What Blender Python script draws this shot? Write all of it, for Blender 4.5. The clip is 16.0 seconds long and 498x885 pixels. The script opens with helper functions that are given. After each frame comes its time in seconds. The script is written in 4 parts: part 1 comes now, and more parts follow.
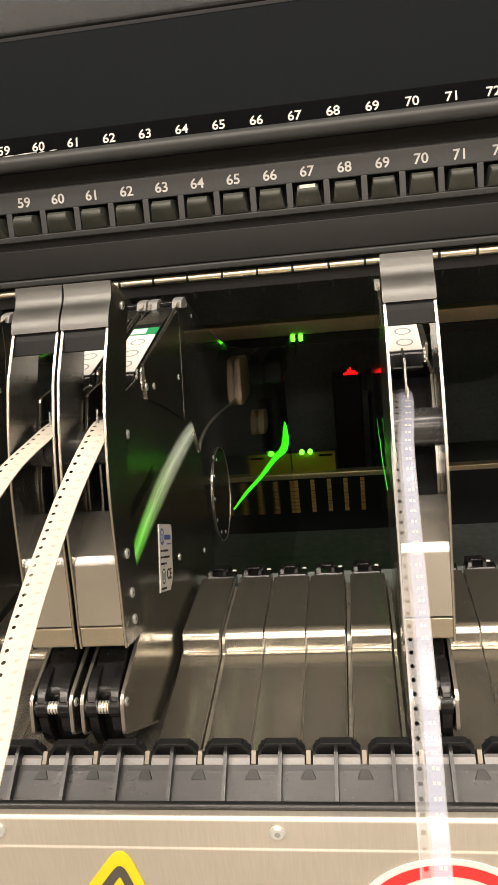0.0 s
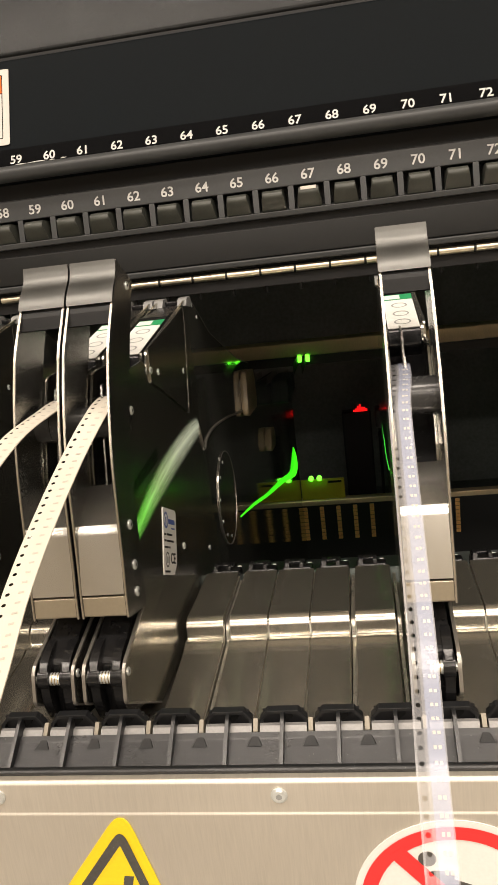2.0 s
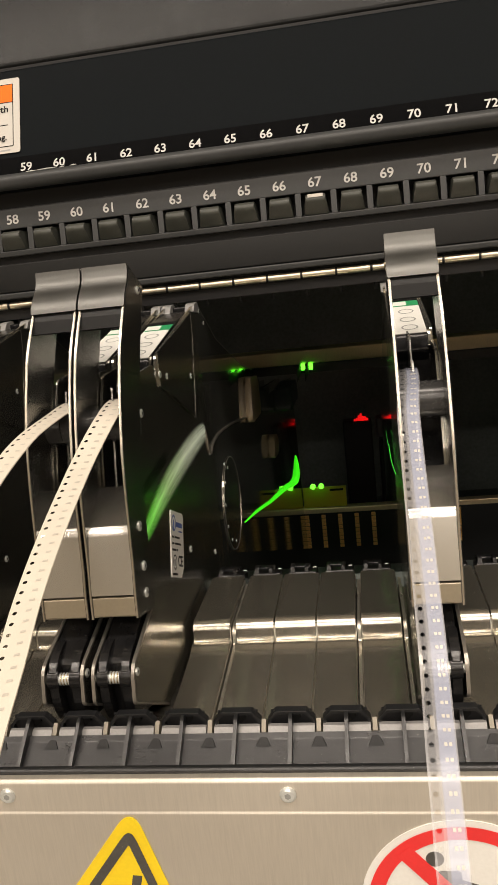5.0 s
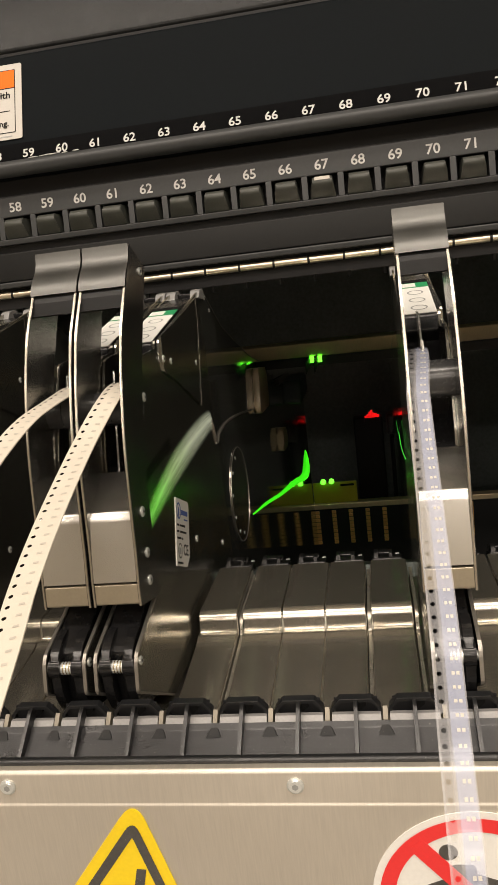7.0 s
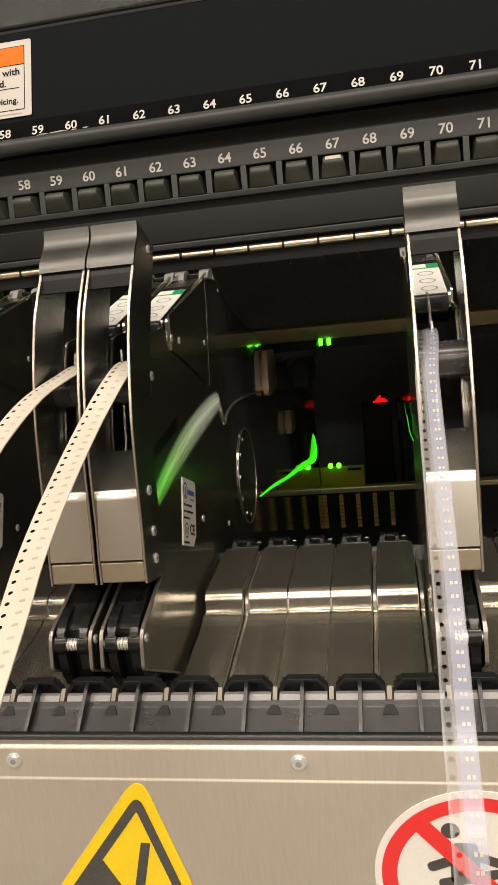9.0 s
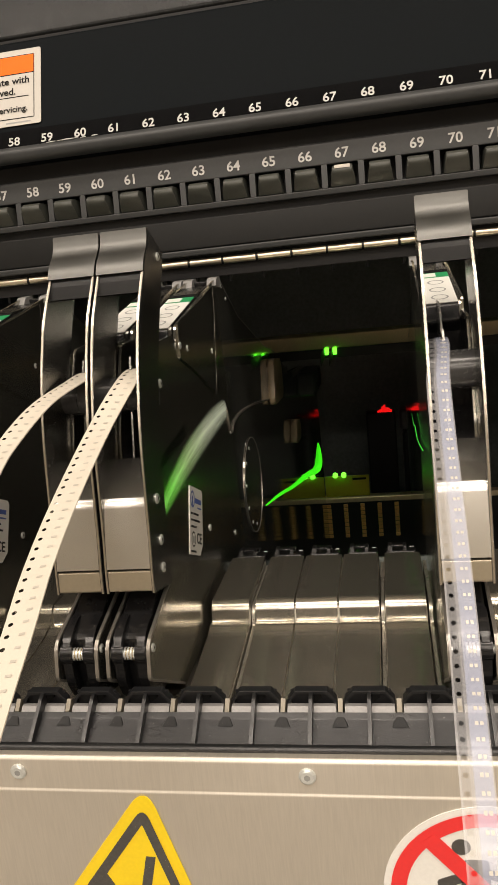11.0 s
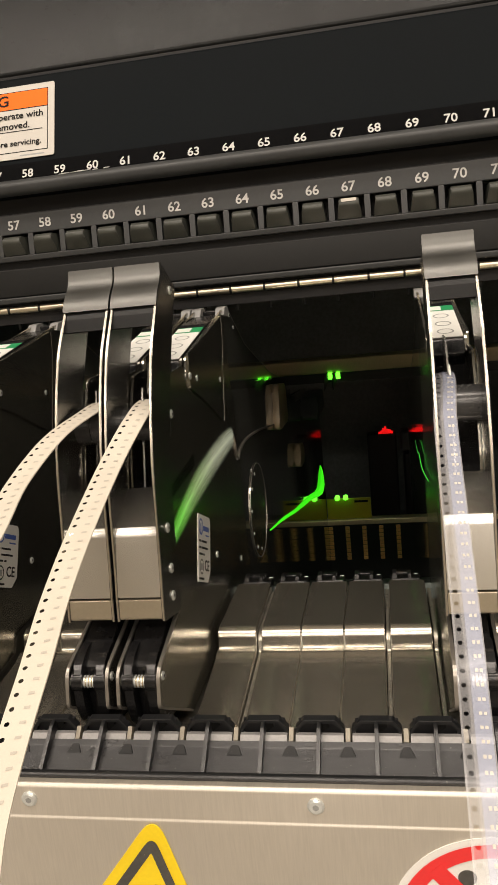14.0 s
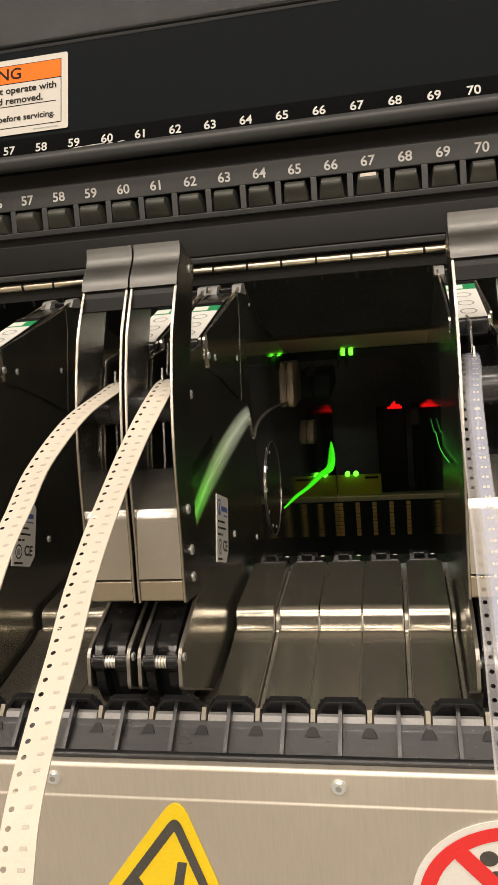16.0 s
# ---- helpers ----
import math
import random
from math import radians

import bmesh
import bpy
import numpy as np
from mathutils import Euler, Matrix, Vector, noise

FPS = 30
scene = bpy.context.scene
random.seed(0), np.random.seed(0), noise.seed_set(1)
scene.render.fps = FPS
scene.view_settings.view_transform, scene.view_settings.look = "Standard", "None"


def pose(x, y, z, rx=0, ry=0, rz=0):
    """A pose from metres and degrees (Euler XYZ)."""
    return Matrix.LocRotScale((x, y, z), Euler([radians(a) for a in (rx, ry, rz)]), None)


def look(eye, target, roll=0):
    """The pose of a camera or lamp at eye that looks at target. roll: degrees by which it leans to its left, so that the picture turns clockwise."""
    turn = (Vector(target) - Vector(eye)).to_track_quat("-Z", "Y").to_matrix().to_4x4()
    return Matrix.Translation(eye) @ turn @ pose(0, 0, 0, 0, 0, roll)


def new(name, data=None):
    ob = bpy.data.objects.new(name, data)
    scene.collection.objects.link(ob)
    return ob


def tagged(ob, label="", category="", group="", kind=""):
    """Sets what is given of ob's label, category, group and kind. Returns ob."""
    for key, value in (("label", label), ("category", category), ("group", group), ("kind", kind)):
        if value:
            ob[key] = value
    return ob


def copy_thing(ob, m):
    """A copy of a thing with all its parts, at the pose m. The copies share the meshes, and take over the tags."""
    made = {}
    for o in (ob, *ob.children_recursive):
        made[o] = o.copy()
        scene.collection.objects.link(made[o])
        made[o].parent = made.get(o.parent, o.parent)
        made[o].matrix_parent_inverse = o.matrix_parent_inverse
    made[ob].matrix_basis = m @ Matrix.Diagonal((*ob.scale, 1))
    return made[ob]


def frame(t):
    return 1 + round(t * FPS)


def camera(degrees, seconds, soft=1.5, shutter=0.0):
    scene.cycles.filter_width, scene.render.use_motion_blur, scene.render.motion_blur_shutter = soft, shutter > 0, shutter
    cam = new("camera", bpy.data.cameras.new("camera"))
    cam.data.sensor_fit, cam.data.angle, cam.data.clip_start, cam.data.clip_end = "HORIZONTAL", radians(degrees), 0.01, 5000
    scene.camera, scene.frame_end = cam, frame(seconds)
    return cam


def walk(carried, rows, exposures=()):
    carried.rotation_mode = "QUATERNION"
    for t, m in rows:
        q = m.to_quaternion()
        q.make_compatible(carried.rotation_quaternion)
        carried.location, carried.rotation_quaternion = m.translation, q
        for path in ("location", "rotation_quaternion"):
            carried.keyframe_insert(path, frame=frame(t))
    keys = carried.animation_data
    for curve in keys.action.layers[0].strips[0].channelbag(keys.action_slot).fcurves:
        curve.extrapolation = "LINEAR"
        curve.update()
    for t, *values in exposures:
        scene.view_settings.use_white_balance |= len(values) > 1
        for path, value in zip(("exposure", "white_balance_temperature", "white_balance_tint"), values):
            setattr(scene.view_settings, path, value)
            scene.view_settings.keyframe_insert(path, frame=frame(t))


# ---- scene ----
cam = camera(36.0, 16.0)
PATH = [
    (0, (0.023, -0.012, 1.072), (-0.262, 1.858, 0.422), -6.4),
    (0.5, (0.027, -0.022, 1.055), (-0.253, 1.875, 0.486), -6.7),
    (1, (0.029, -0.026, 1.043), (-0.262, 1.875, 0.493), -6.8),
    (1.5, (0.022, -0.029, 1.043), (-0.284, 1.873, 0.505), -6.9),
    (2, (0.026, -0.025, 1.044), (-0.282, 1.88, 0.521), -6.9),
    (2.5, (0.021, -0.024, 1.04), (-0.28, 1.883, 0.516), -6.2),
    (3, (0.019, -0.024, 1.037), (-0.273, 1.883, 0.507), -5.9),
    (3.5, (0.022, -0.022, 1.038), (-0.269, 1.884, 0.505), -6.2),
    (4, (0.02, -0.027, 1.041), (-0.273, 1.881, 0.517), -6.4),
    (4.5, (0.022, -0.03, 1.044), (-0.275, 1.882, 0.537), -6.4),
    (6.8, (0.023, -0.023, 1.033), (-0.31, 1.887, 0.544), -7.2),
    (7, (0.023, -0.023, 1.034), (-0.31, 1.886, 0.539), -7.1),
    (7.5, (0.021, -0.023, 1.034), (-0.318, 1.881, 0.524), -6.6),
    (8, (0.02, -0.022, 1.03), (-0.327, 1.875, 0.501), -6.5),
    (8.5, (0.019, -0.022, 1.03), (-0.336, 1.872, 0.493), -6.7),
    (9, (0.023, -0.023, 1.032), (-0.333, 1.872, 0.501), -6.7),
    (11.5, (0.018, -0.021, 1.031), (-0.351, 1.879, 0.528), -6.1),
    (12, (0.013, -0.025, 1.03), (-0.362, 1.875, 0.531), -5.7),
    (12.5, (0.008, -0.024, 1.029), (-0.372, 1.876, 0.535), -5.8),
    (13, (0.021, -0.022, 1.036), (-0.345, 1.884, 0.552), -6.0),
    (13.5, (0.019, -0.023, 1.034), (-0.339, 1.887, 0.56), -6.0),
    (14, (0.018, -0.026, 1.038), (-0.341, 1.887, 0.576), -5.9),
    (14.5, (0.017, -0.023, 1.035), (-0.346, 1.89, 0.579), -6.0),
    (15, (0.015, -0.024, 1.033), (-0.353, 1.887, 0.575), -5.9),
    (15.5, (0.011, -0.024, 1.031), (-0.362, 1.884, 0.56), -5.8),
    (16, (0.012, -0.024, 1.041), (-0.366, 1.868, 0.514), -5.9),
]
EXPOSURES = [(0.0, 0.66), (1.2, 0.6), (2.0, 0.5), (2.5, 0.4), (3.0, 0.25), (4.5, 0.2), (9.0, 0.2), (16.0, 0.2)]
walk(cam, [(t, look(eye, target, roll)) for t, eye, target, roll in PATH], EXPOSURES)

# ---- world and lamps: a factory hall lit by ceiling panels ----
world = bpy.data.worlds.new("hall_air")
world.use_nodes = True
world.node_tree.nodes["Background"].inputs[0].default_value = (1.0, 0.93, 0.82, 1)
world.node_tree.nodes["Background"].inputs[1].default_value = 0.05
scene.world = world


def area_lamp(name, eye, target, w, h, power, colour):
    data = bpy.data.lights.new(name, "AREA")
    data.shape, data.size, data.size_y = "RECTANGLE", w, h
    data.energy, data.color = power, colour
    lamp = new(name, data)
    lamp.matrix_world = look(eye, target)
    return lamp


WARM = (1.0, 0.875, 0.755)
# Unseen rows; the two far ones are added to reach into the bay.
for row in (-0.55, -2.2, -3.9, -5.6):
    area_lamp("ceiling_lamp", (0.0, row, 2.95), (0.0, row, 0.0), 3.2, 0.30, 62, WARM)


# ---- materials ----
def material(name, colour, rough=0.5, metal=0.0, spread=0.0, scale=60.0, bump=0.0, stretch=(1, 1, 1), rough_spread=0.0, coat=0.0,
             speck=0.0, speck_colour=(0.5, 0.48, 0.44), glow=0.0, alpha=1.0, spec=0.5, vary=0.0, uneven=0.0):
    mat = bpy.data.materials.new(name)
    mat.use_nodes = True
    nt = mat.node_tree
    b = nt.nodes["Principled BSDF"]
    b.inputs["Base Color"].default_value = (*colour, 1)
    b.inputs["Roughness"].default_value, b.inputs["Metallic"].default_value = rough, metal
    b.inputs["Coat Weight"].default_value, b.inputs["Alpha"].default_value = coat, alpha
    b.inputs["Specular IOR Level"].default_value = spec
    if glow:
        b.inputs["Emission Color"].default_value, b.inputs["Emission Strength"].default_value = (*colour, 1), glow
    if uneven:
        tex, amp = nt.nodes.new("ShaderNodeTexNoise"), nt.nodes.new("ShaderNodeMapRange")
        where = nt.nodes.new("ShaderNodeTexCoord")
        tex.inputs["Scale"].default_value, tex.inputs["Detail"].default_value = uneven, 3
        amp.inputs["From Min"].default_value, amp.inputs["From Max"].default_value = 0.35, 0.65
        amp.inputs["To Min"].default_value, amp.inputs["To Max"].default_value = glow * 0.15, glow * 1.3
        nt.links.new(where.outputs["Object"], tex.inputs["Vector"])
        nt.links.new(tex.outputs["Fac"], amp.inputs["Value"])
        nt.links.new(amp.outputs[0], b.inputs["Emission Strength"])
    if not (spread or bump or rough_spread or speck):
        return mat
    coord, mapping = nt.nodes.new("ShaderNodeTexCoord"), nt.nodes.new("ShaderNodeMapping")
    mapping.inputs["Scale"].default_value = stretch
    nt.links.new(coord.outputs["Object"], mapping.inputs["Vector"])
    fine, broad = nt.nodes.new("ShaderNodeTexNoise"), nt.nodes.new("ShaderNodeTexNoise")
    fine.inputs["Scale"].default_value, fine.inputs["Detail"].default_value = scale * 14, 4
    broad.inputs["Scale"].default_value, broad.inputs["Detail"].default_value = scale, 3
    nt.links.new(mapping.outputs[0], fine.inputs["Vector"])
    nt.links.new(coord.outputs["Object"], broad.inputs["Vector"])
    both = nt.nodes.new("ShaderNodeMath")
    both.operation = "ADD"
    nt.links.new(fine.outputs["Fac"], both.inputs[0])
    nt.links.new(broad.outputs["Fac"], both.inputs[1])
    out = None
    if spread or speck:
        ramp = nt.nodes.new("ShaderNodeMapRange")
        ramp.inputs["From Min"].default_value, ramp.inputs["From Max"].default_value = 0.6, 1.4
        ramp.inputs["To Min"].default_value, ramp.inputs["To Max"].default_value = 1 - spread, 1 + spread
        nt.links.new(both.outputs[0], ramp.inputs["Value"])
        mul = nt.nodes.new("ShaderNodeVectorMath")
        mul.operation = "SCALE"
        mul.inputs[0].default_value = colour
        nt.links.new(ramp.outputs[0], mul.inputs["Scale"])
        out = mul.outputs[0]
        if vary:
            info, near, again = nt.nodes.new("ShaderNodeObjectInfo"), nt.nodes.new("ShaderNodeMapRange"), nt.nodes.new("ShaderNodeVectorMath")
            near.inputs["To Min"].default_value, near.inputs["To Max"].default_value = 1 - vary, 1 + vary
            again.operation = "SCALE"
            nt.links.new(info.outputs["Random"], near.inputs["Value"])
            nt.links.new(out, again.inputs[0])
            nt.links.new(near.outputs[0], again.inputs["Scale"])
            out = again.outputs[0]
    if speck:
        dots = nt.nodes.new("ShaderNodeTexNoise")
        dots.inputs["Scale"].default_value, dots.inputs["Detail"].default_value = 1500, 2
        nt.links.new(coord.outputs["Object"], dots.inputs["Vector"])
        cut = nt.nodes.new("ShaderNodeMapRange")
        cut.inputs["From Min"].default_value, cut.inputs["From Max"].default_value = 0.70, 0.76
        cut.inputs["To Max"].default_value = speck
        nt.links.new(dots.outputs["Fac"], cut.inputs["Value"])
        mix = nt.nodes.new("ShaderNodeMix")
        mix.data_type = "RGBA"
        mix.inputs[7].default_value = (*speck_colour, 1)
        nt.links.new(cut.outputs[0], mix.inputs[0])
        nt.links.new(out, mix.inputs[6])
        out = mix.outputs[2]
    if out is not None:
        nt.links.new(out, b.inputs["Base Color"])
    if rough_spread:
        rr = nt.nodes.new("ShaderNodeMapRange")
        rr.inputs["From Min"].default_value, rr.inputs["From Max"].default_value = 0.6, 1.4
        rr.inputs["To Min"].default_value, rr.inputs["To Max"].default_value = max(0.02, rough - rough_spread), rough + rough_spread
        nt.links.new(both.outputs[0], rr.inputs["Value"])
        nt.links.new(rr.outputs[0], b.inputs["Roughness"])
    if bump:
        bp = nt.nodes.new("ShaderNodeBump")
        bp.inputs["Strength"].default_value, bp.inputs["Distance"].default_value = bump, 0.0002
        nt.links.new(fine.outputs["Fac"], bp.inputs["Height"])
        nt.links.new(bp.outputs[0], b.inputs["Normal"])
    return mat


M = dict(
    cover=material("black_textured_plastic", (0.0052, 0.0068, 0.0080), 0.5, 0, 0.14, 25, 0.25, rough_spread=0.06, spec=0.03),
    hood=material("black_glossy_plastic", (0.0085, 0.0090, 0.0090), 0.30, 0, 0.1, 12, 0.08, rough_spread=0.06, spec=0.10),
    strip=material("dark_grey_moulded_plastic", (0.040, 0.042, 0.043), 0.45, 0, 0.12, 40, 0.2, rough_spread=0.06, spec=0.35),
    label_black=material("black_label_tape", (0.0015, 0.0016, 0.0019), 0.3, 0, 0.1, 60, 0.02, spec=0.02),
    ink=material("white_printed_ink", (0.52, 0.52, 0.50), 0.55, 0, 0.06, 200),
    black_ink=material("black_printed_ink", (0.016, 0.016, 0.016), 0.6, 0, 0.1, 200, spec=0.08),
    lever=material("worn_black_lever_plastic", (0.045, 0.047, 0.040), 0.36, 0, 0.3, 120, 0.2, rough_spread=0.1, spec=0.3, speck=0.35, speck_colour=(0.2, 0.17, 0.1)),
    face=material("dark_painted_steel", (0.0110, 0.0112, 0.0108), 0.42, 0, 0.14, 30, 0.15, rough_spread=0.06, spec=0.16),
    # Matt black for thin blades and joints, and shade put into recesses.
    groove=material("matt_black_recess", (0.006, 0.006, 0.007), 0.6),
    rod=material("nickel_plated_rod", (0.66, 0.59, 0.46), 0.36, 1.0, 0.05, 90, 0.0),
    edge=material("bright_cut_steel_edge", (0.50, 0.45, 0.37), 0.30, 1.0, 0.08, 200, 0.05),
    trim=material("dull_cut_edge", (0.30, 0.28, 0.25), 0.35, 0.8, 0.1, 200, 0.0),
    polished=material("polished_blackened_steel", (0.36, 0.36, 0.325), 0.05, 0.92, 0.15, 30, 0.01, (1, 1, 14), 0.02),
    dark_metal=material("dark_blackened_steel", (0.37, 0.36, 0.315), 0.17, 0.95, 0.18, 30, 0.03, (1, 1, 14), 0.04),
    band=material("brushed_dark_steel", (0.24, 0.235, 0.22), 0.22, 0.95, 0.15, 40, 0.2, (1, 1, 18), 0.07),
    grip=material("satin_grey_grip_metal", (0.105, 0.105, 0.10), 0.40, 1.0, 0.10, 60, 0.15, (20, 1, 1), 0.07),
    chrome=material("brushed_nickel_plate", (0.68, 0.665, 0.62), 0.27, 1.0, 0.012, 40, 0.0, (6, 1, 1), 0.0),
    lip=material("champagne_anodised_lip", (0.42, 0.37, 0.28), 0.36, 0.8, 0.06, 60, 0.1),
    plate=material("worn_stainless_plate", (0.56, 0.525, 0.45), 0.25, 0.93, 0.07, 28, 0.0, (8, 1, 1), 0.03, speck=0.10, vary=0.22),
    tongue=material("bright_worn_steel", (0.20, 0.18, 0.14), 0.45, 0.3, 0.15, 200, 0.0),
    dull_strip=material("dull_grey_strip", (0.24, 0.235, 0.23), 0.35, 0.2, 0.15, 90, 0.05),
    gap=material("bright_stainless_channel", (0.46, 0.43, 0.365), 0.30, 0.75, 0.1, 60, 0.1, (1, 14, 1), 0.08),
    panel=material("brushed_stainless_panel", (0.64, 0.60, 0.53), 0.55, 0.84, 0.10, 7, 0.05, (20, 1, 1), 0.08),
    rail=material("scuffed_black_nylon", (0.012, 0.0125, 0.0135), 0.36, 0, 0.2, 70, 0.08, (1, 1, 10), 0.12, speck=0.2),
    # Rail nylon again, lightened to paint in the light on the pocket floor.
    tray=material("worn_polished_nylon", (0.016, 0.0165, 0.018), 0.34, 0, 0.25, 70, 0.2, (1, 10, 1), 0.1, speck=0.25),
    black=material("black_plastic", (0.009, 0.009, 0.0095), 0.24, 0, 0.2, 50, 0.05, rough_spread=0.06, spec=0.4),
    strap=material("satin_black_strap", (0.006, 0.006, 0.006), 0.35, 0, 0.2, 60, 0.05, spec=0.15),
    roller=material("black_rubber_roller", (0.04, 0.04, 0.04), 0.24, 0, 0.2, 60, 0.1, rough_spread=0.08),
    screw=material("zinc_screw", (0.66, 0.68, 0.66), 0.28, 0.55, 0.15, 400, 0.1),
    screw_socket=material("dull_zinc_socket", (0.36, 0.37, 0.36), 0.4, 0.5, 0.15, 400, 0.1),
    brass=material("brass_pin", (0.66, 0.55, 0.36), 0.25, 1.0, 0.1, 300, 0.1),
    white=material("white_plastic_label", (0.80, 0.80, 0.76), 0.4, 0, 0.04, 120),
    grey_ink=material("grey_printed_symbol", (0.30, 0.31, 0.30), 0.5, 0, 0.05, 120),
    silver_label=material("silver_foil_label", (0.72, 0.71, 0.68), 0.35, 0.2, 0.06, 150, 0.05),
    blue_ink=material("blue_printed_ink", (0.05, 0.09, 0.30), 0.5, 0, 0.05, 200),
    green_ink=material("green_printed_ink", (0.02, 0.28, 0.10), 0.45, 0, 0.05, 200),
    grey_tab=material("pale_grey_tab", (0.24, 0.24, 0.235), 0.35, 0.1, 0.1, 150),
    orange=material("orange_label", (0.90, 0.15, 0.005), 0.5, 0, 0.04, 90, spec=0.15),
    cream=material("cream_label_paper", (0.52, 0.50, 0.46), 0.5, 0, 0.05, 90, spec=0.2),
    yellow=material("yellow_sign_vinyl", (0.90, 0.66, 0.01), 0.38, 0, 0.05, 60, 0.04),
    sign_black=material("scratched_black_vinyl", (0.068, 0.064, 0.058), 0.4, 0, 0.3, 70, 0.1, speck=0.3),
    red=material("red_sign_vinyl", (0.78, 0.03, 0.03), 0.38, 0, 0.05, 60, 0.04),
    sign_white=material("white_sign_vinyl", (0.80, 0.79, 0.75), 0.38, 0, 0.05, 60, 0.04),
    paper=material("white_paper_carrier_tape", (0.60, 0.555, 0.47), 0.55, 0, 0.05, 140, 0.15),
    pocket=material("grey_tape_pocket", (0.46, 0.43, 0.375), 0.5, 0, 0.15, 300),
    clear=material("clear_plastic_tape", (0.62, 0.62, 0.64), 0.22, 0, 0.05, 150, 0.1, alpha=0.24, rough_spread=0.06),
    cover_tape=material("bluish_cover_film", (0.55, 0.61, 0.82), 0.20, 0, 0.05, 150, 0.1, alpha=0.33, rough_spread=0.08),
    chip=material("pale_ceramic_chip", (0.75, 0.66, 0.42), 0.4),
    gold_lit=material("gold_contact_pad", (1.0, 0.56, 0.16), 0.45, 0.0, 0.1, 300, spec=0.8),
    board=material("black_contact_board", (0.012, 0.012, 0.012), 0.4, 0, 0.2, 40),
    beam=material("dull_aluminium_beam", (0.75, 0.60, 0.38), 0.42, 0.6, 0.15, 30, 0.1, (8, 1, 1)),
    amber=material("amber_warning_label", (0.55, 0.42, 0.03), 0.5, 0, 0.15, 60),
    tan=material("tan_plastic_block", (0.27, 0.205, 0.12), 0.4, 0, 0.2, 60, 0.1, rough_spread=0.1),
    green_lit=material("lit_green_lamp", (0.12, 1.0, 0.03), 0.4, glow=2.6),
    # The next two glowing greens paint reflections in the feeder plates.
    glow_green=material("lit_green_light_guide", (0.05, 0.90, 0.01), 0.3, glow=0.85),
    glow_dim=material("faint_green_wire", (0.05, 0.80, 0.05), 0.3, glow=0.28),
    led_red=material("lit_red_display", (1.0, 0.01, 0.01), 0.4, glow=0.75),
    void=material("matt_black_enclosure", (0.18, 0.205, 0.195), 0.6, 0, 0.3, 8),
    wall=material("pale_hall_wall", (0.62, 0.57, 0.48), 0.8, 0, 0.06, 2, 0.1),
    ceiling=material("white_hall_ceiling", (0.72, 0.69, 0.62), 0.9, 0, 0.05, 2),
    floor=material("grey_hall_floor", (0.30, 0.28, 0.25), 0.45, 0, 0.1, 3, 0.05),
)


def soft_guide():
    """A reflection painted as glow: clear towards its rims, green at its front end."""
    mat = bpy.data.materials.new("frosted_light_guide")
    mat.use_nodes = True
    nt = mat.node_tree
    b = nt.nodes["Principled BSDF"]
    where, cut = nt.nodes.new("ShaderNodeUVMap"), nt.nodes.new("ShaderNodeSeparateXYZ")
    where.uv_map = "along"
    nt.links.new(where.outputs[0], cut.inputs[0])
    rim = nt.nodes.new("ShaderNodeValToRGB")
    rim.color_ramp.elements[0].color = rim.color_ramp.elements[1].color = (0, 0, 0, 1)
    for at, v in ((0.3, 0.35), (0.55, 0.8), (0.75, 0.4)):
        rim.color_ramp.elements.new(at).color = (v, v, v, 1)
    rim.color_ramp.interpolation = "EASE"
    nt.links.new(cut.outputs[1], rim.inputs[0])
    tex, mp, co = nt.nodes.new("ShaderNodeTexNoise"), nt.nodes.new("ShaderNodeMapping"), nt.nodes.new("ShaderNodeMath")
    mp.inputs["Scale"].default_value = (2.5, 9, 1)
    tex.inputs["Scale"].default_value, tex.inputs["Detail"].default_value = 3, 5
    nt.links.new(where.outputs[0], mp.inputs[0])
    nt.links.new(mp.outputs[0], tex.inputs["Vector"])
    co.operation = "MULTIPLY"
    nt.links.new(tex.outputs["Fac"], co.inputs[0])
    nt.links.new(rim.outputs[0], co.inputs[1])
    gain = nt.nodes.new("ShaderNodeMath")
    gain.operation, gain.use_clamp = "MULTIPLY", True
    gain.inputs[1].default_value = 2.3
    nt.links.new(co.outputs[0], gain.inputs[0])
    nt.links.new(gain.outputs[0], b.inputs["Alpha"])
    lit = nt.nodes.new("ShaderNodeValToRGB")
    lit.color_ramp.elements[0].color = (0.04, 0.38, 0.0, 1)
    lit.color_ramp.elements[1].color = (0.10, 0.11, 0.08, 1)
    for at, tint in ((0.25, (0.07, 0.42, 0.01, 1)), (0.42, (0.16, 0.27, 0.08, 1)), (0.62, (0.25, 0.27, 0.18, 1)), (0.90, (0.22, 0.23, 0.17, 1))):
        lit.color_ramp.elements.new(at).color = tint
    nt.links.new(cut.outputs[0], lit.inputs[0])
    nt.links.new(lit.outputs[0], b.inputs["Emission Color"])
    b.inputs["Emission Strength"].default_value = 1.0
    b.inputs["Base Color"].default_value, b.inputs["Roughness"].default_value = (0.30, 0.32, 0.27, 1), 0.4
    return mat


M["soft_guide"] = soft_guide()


# ---- building helpers ----
def thing(name, at, label, category, group="", kind=""):
    ob = new(name)
    ob.empty_display_size = 0.01
    ob.location = at
    ob["base"] = tuple(at)
    tagged(ob, label, category, group, kind)
    return ob


def base_of(ob):
    while ob.parent:
        ob = ob.parent
    return Vector(ob["base"]) if "base" in ob else Vector((0, 0, 0))


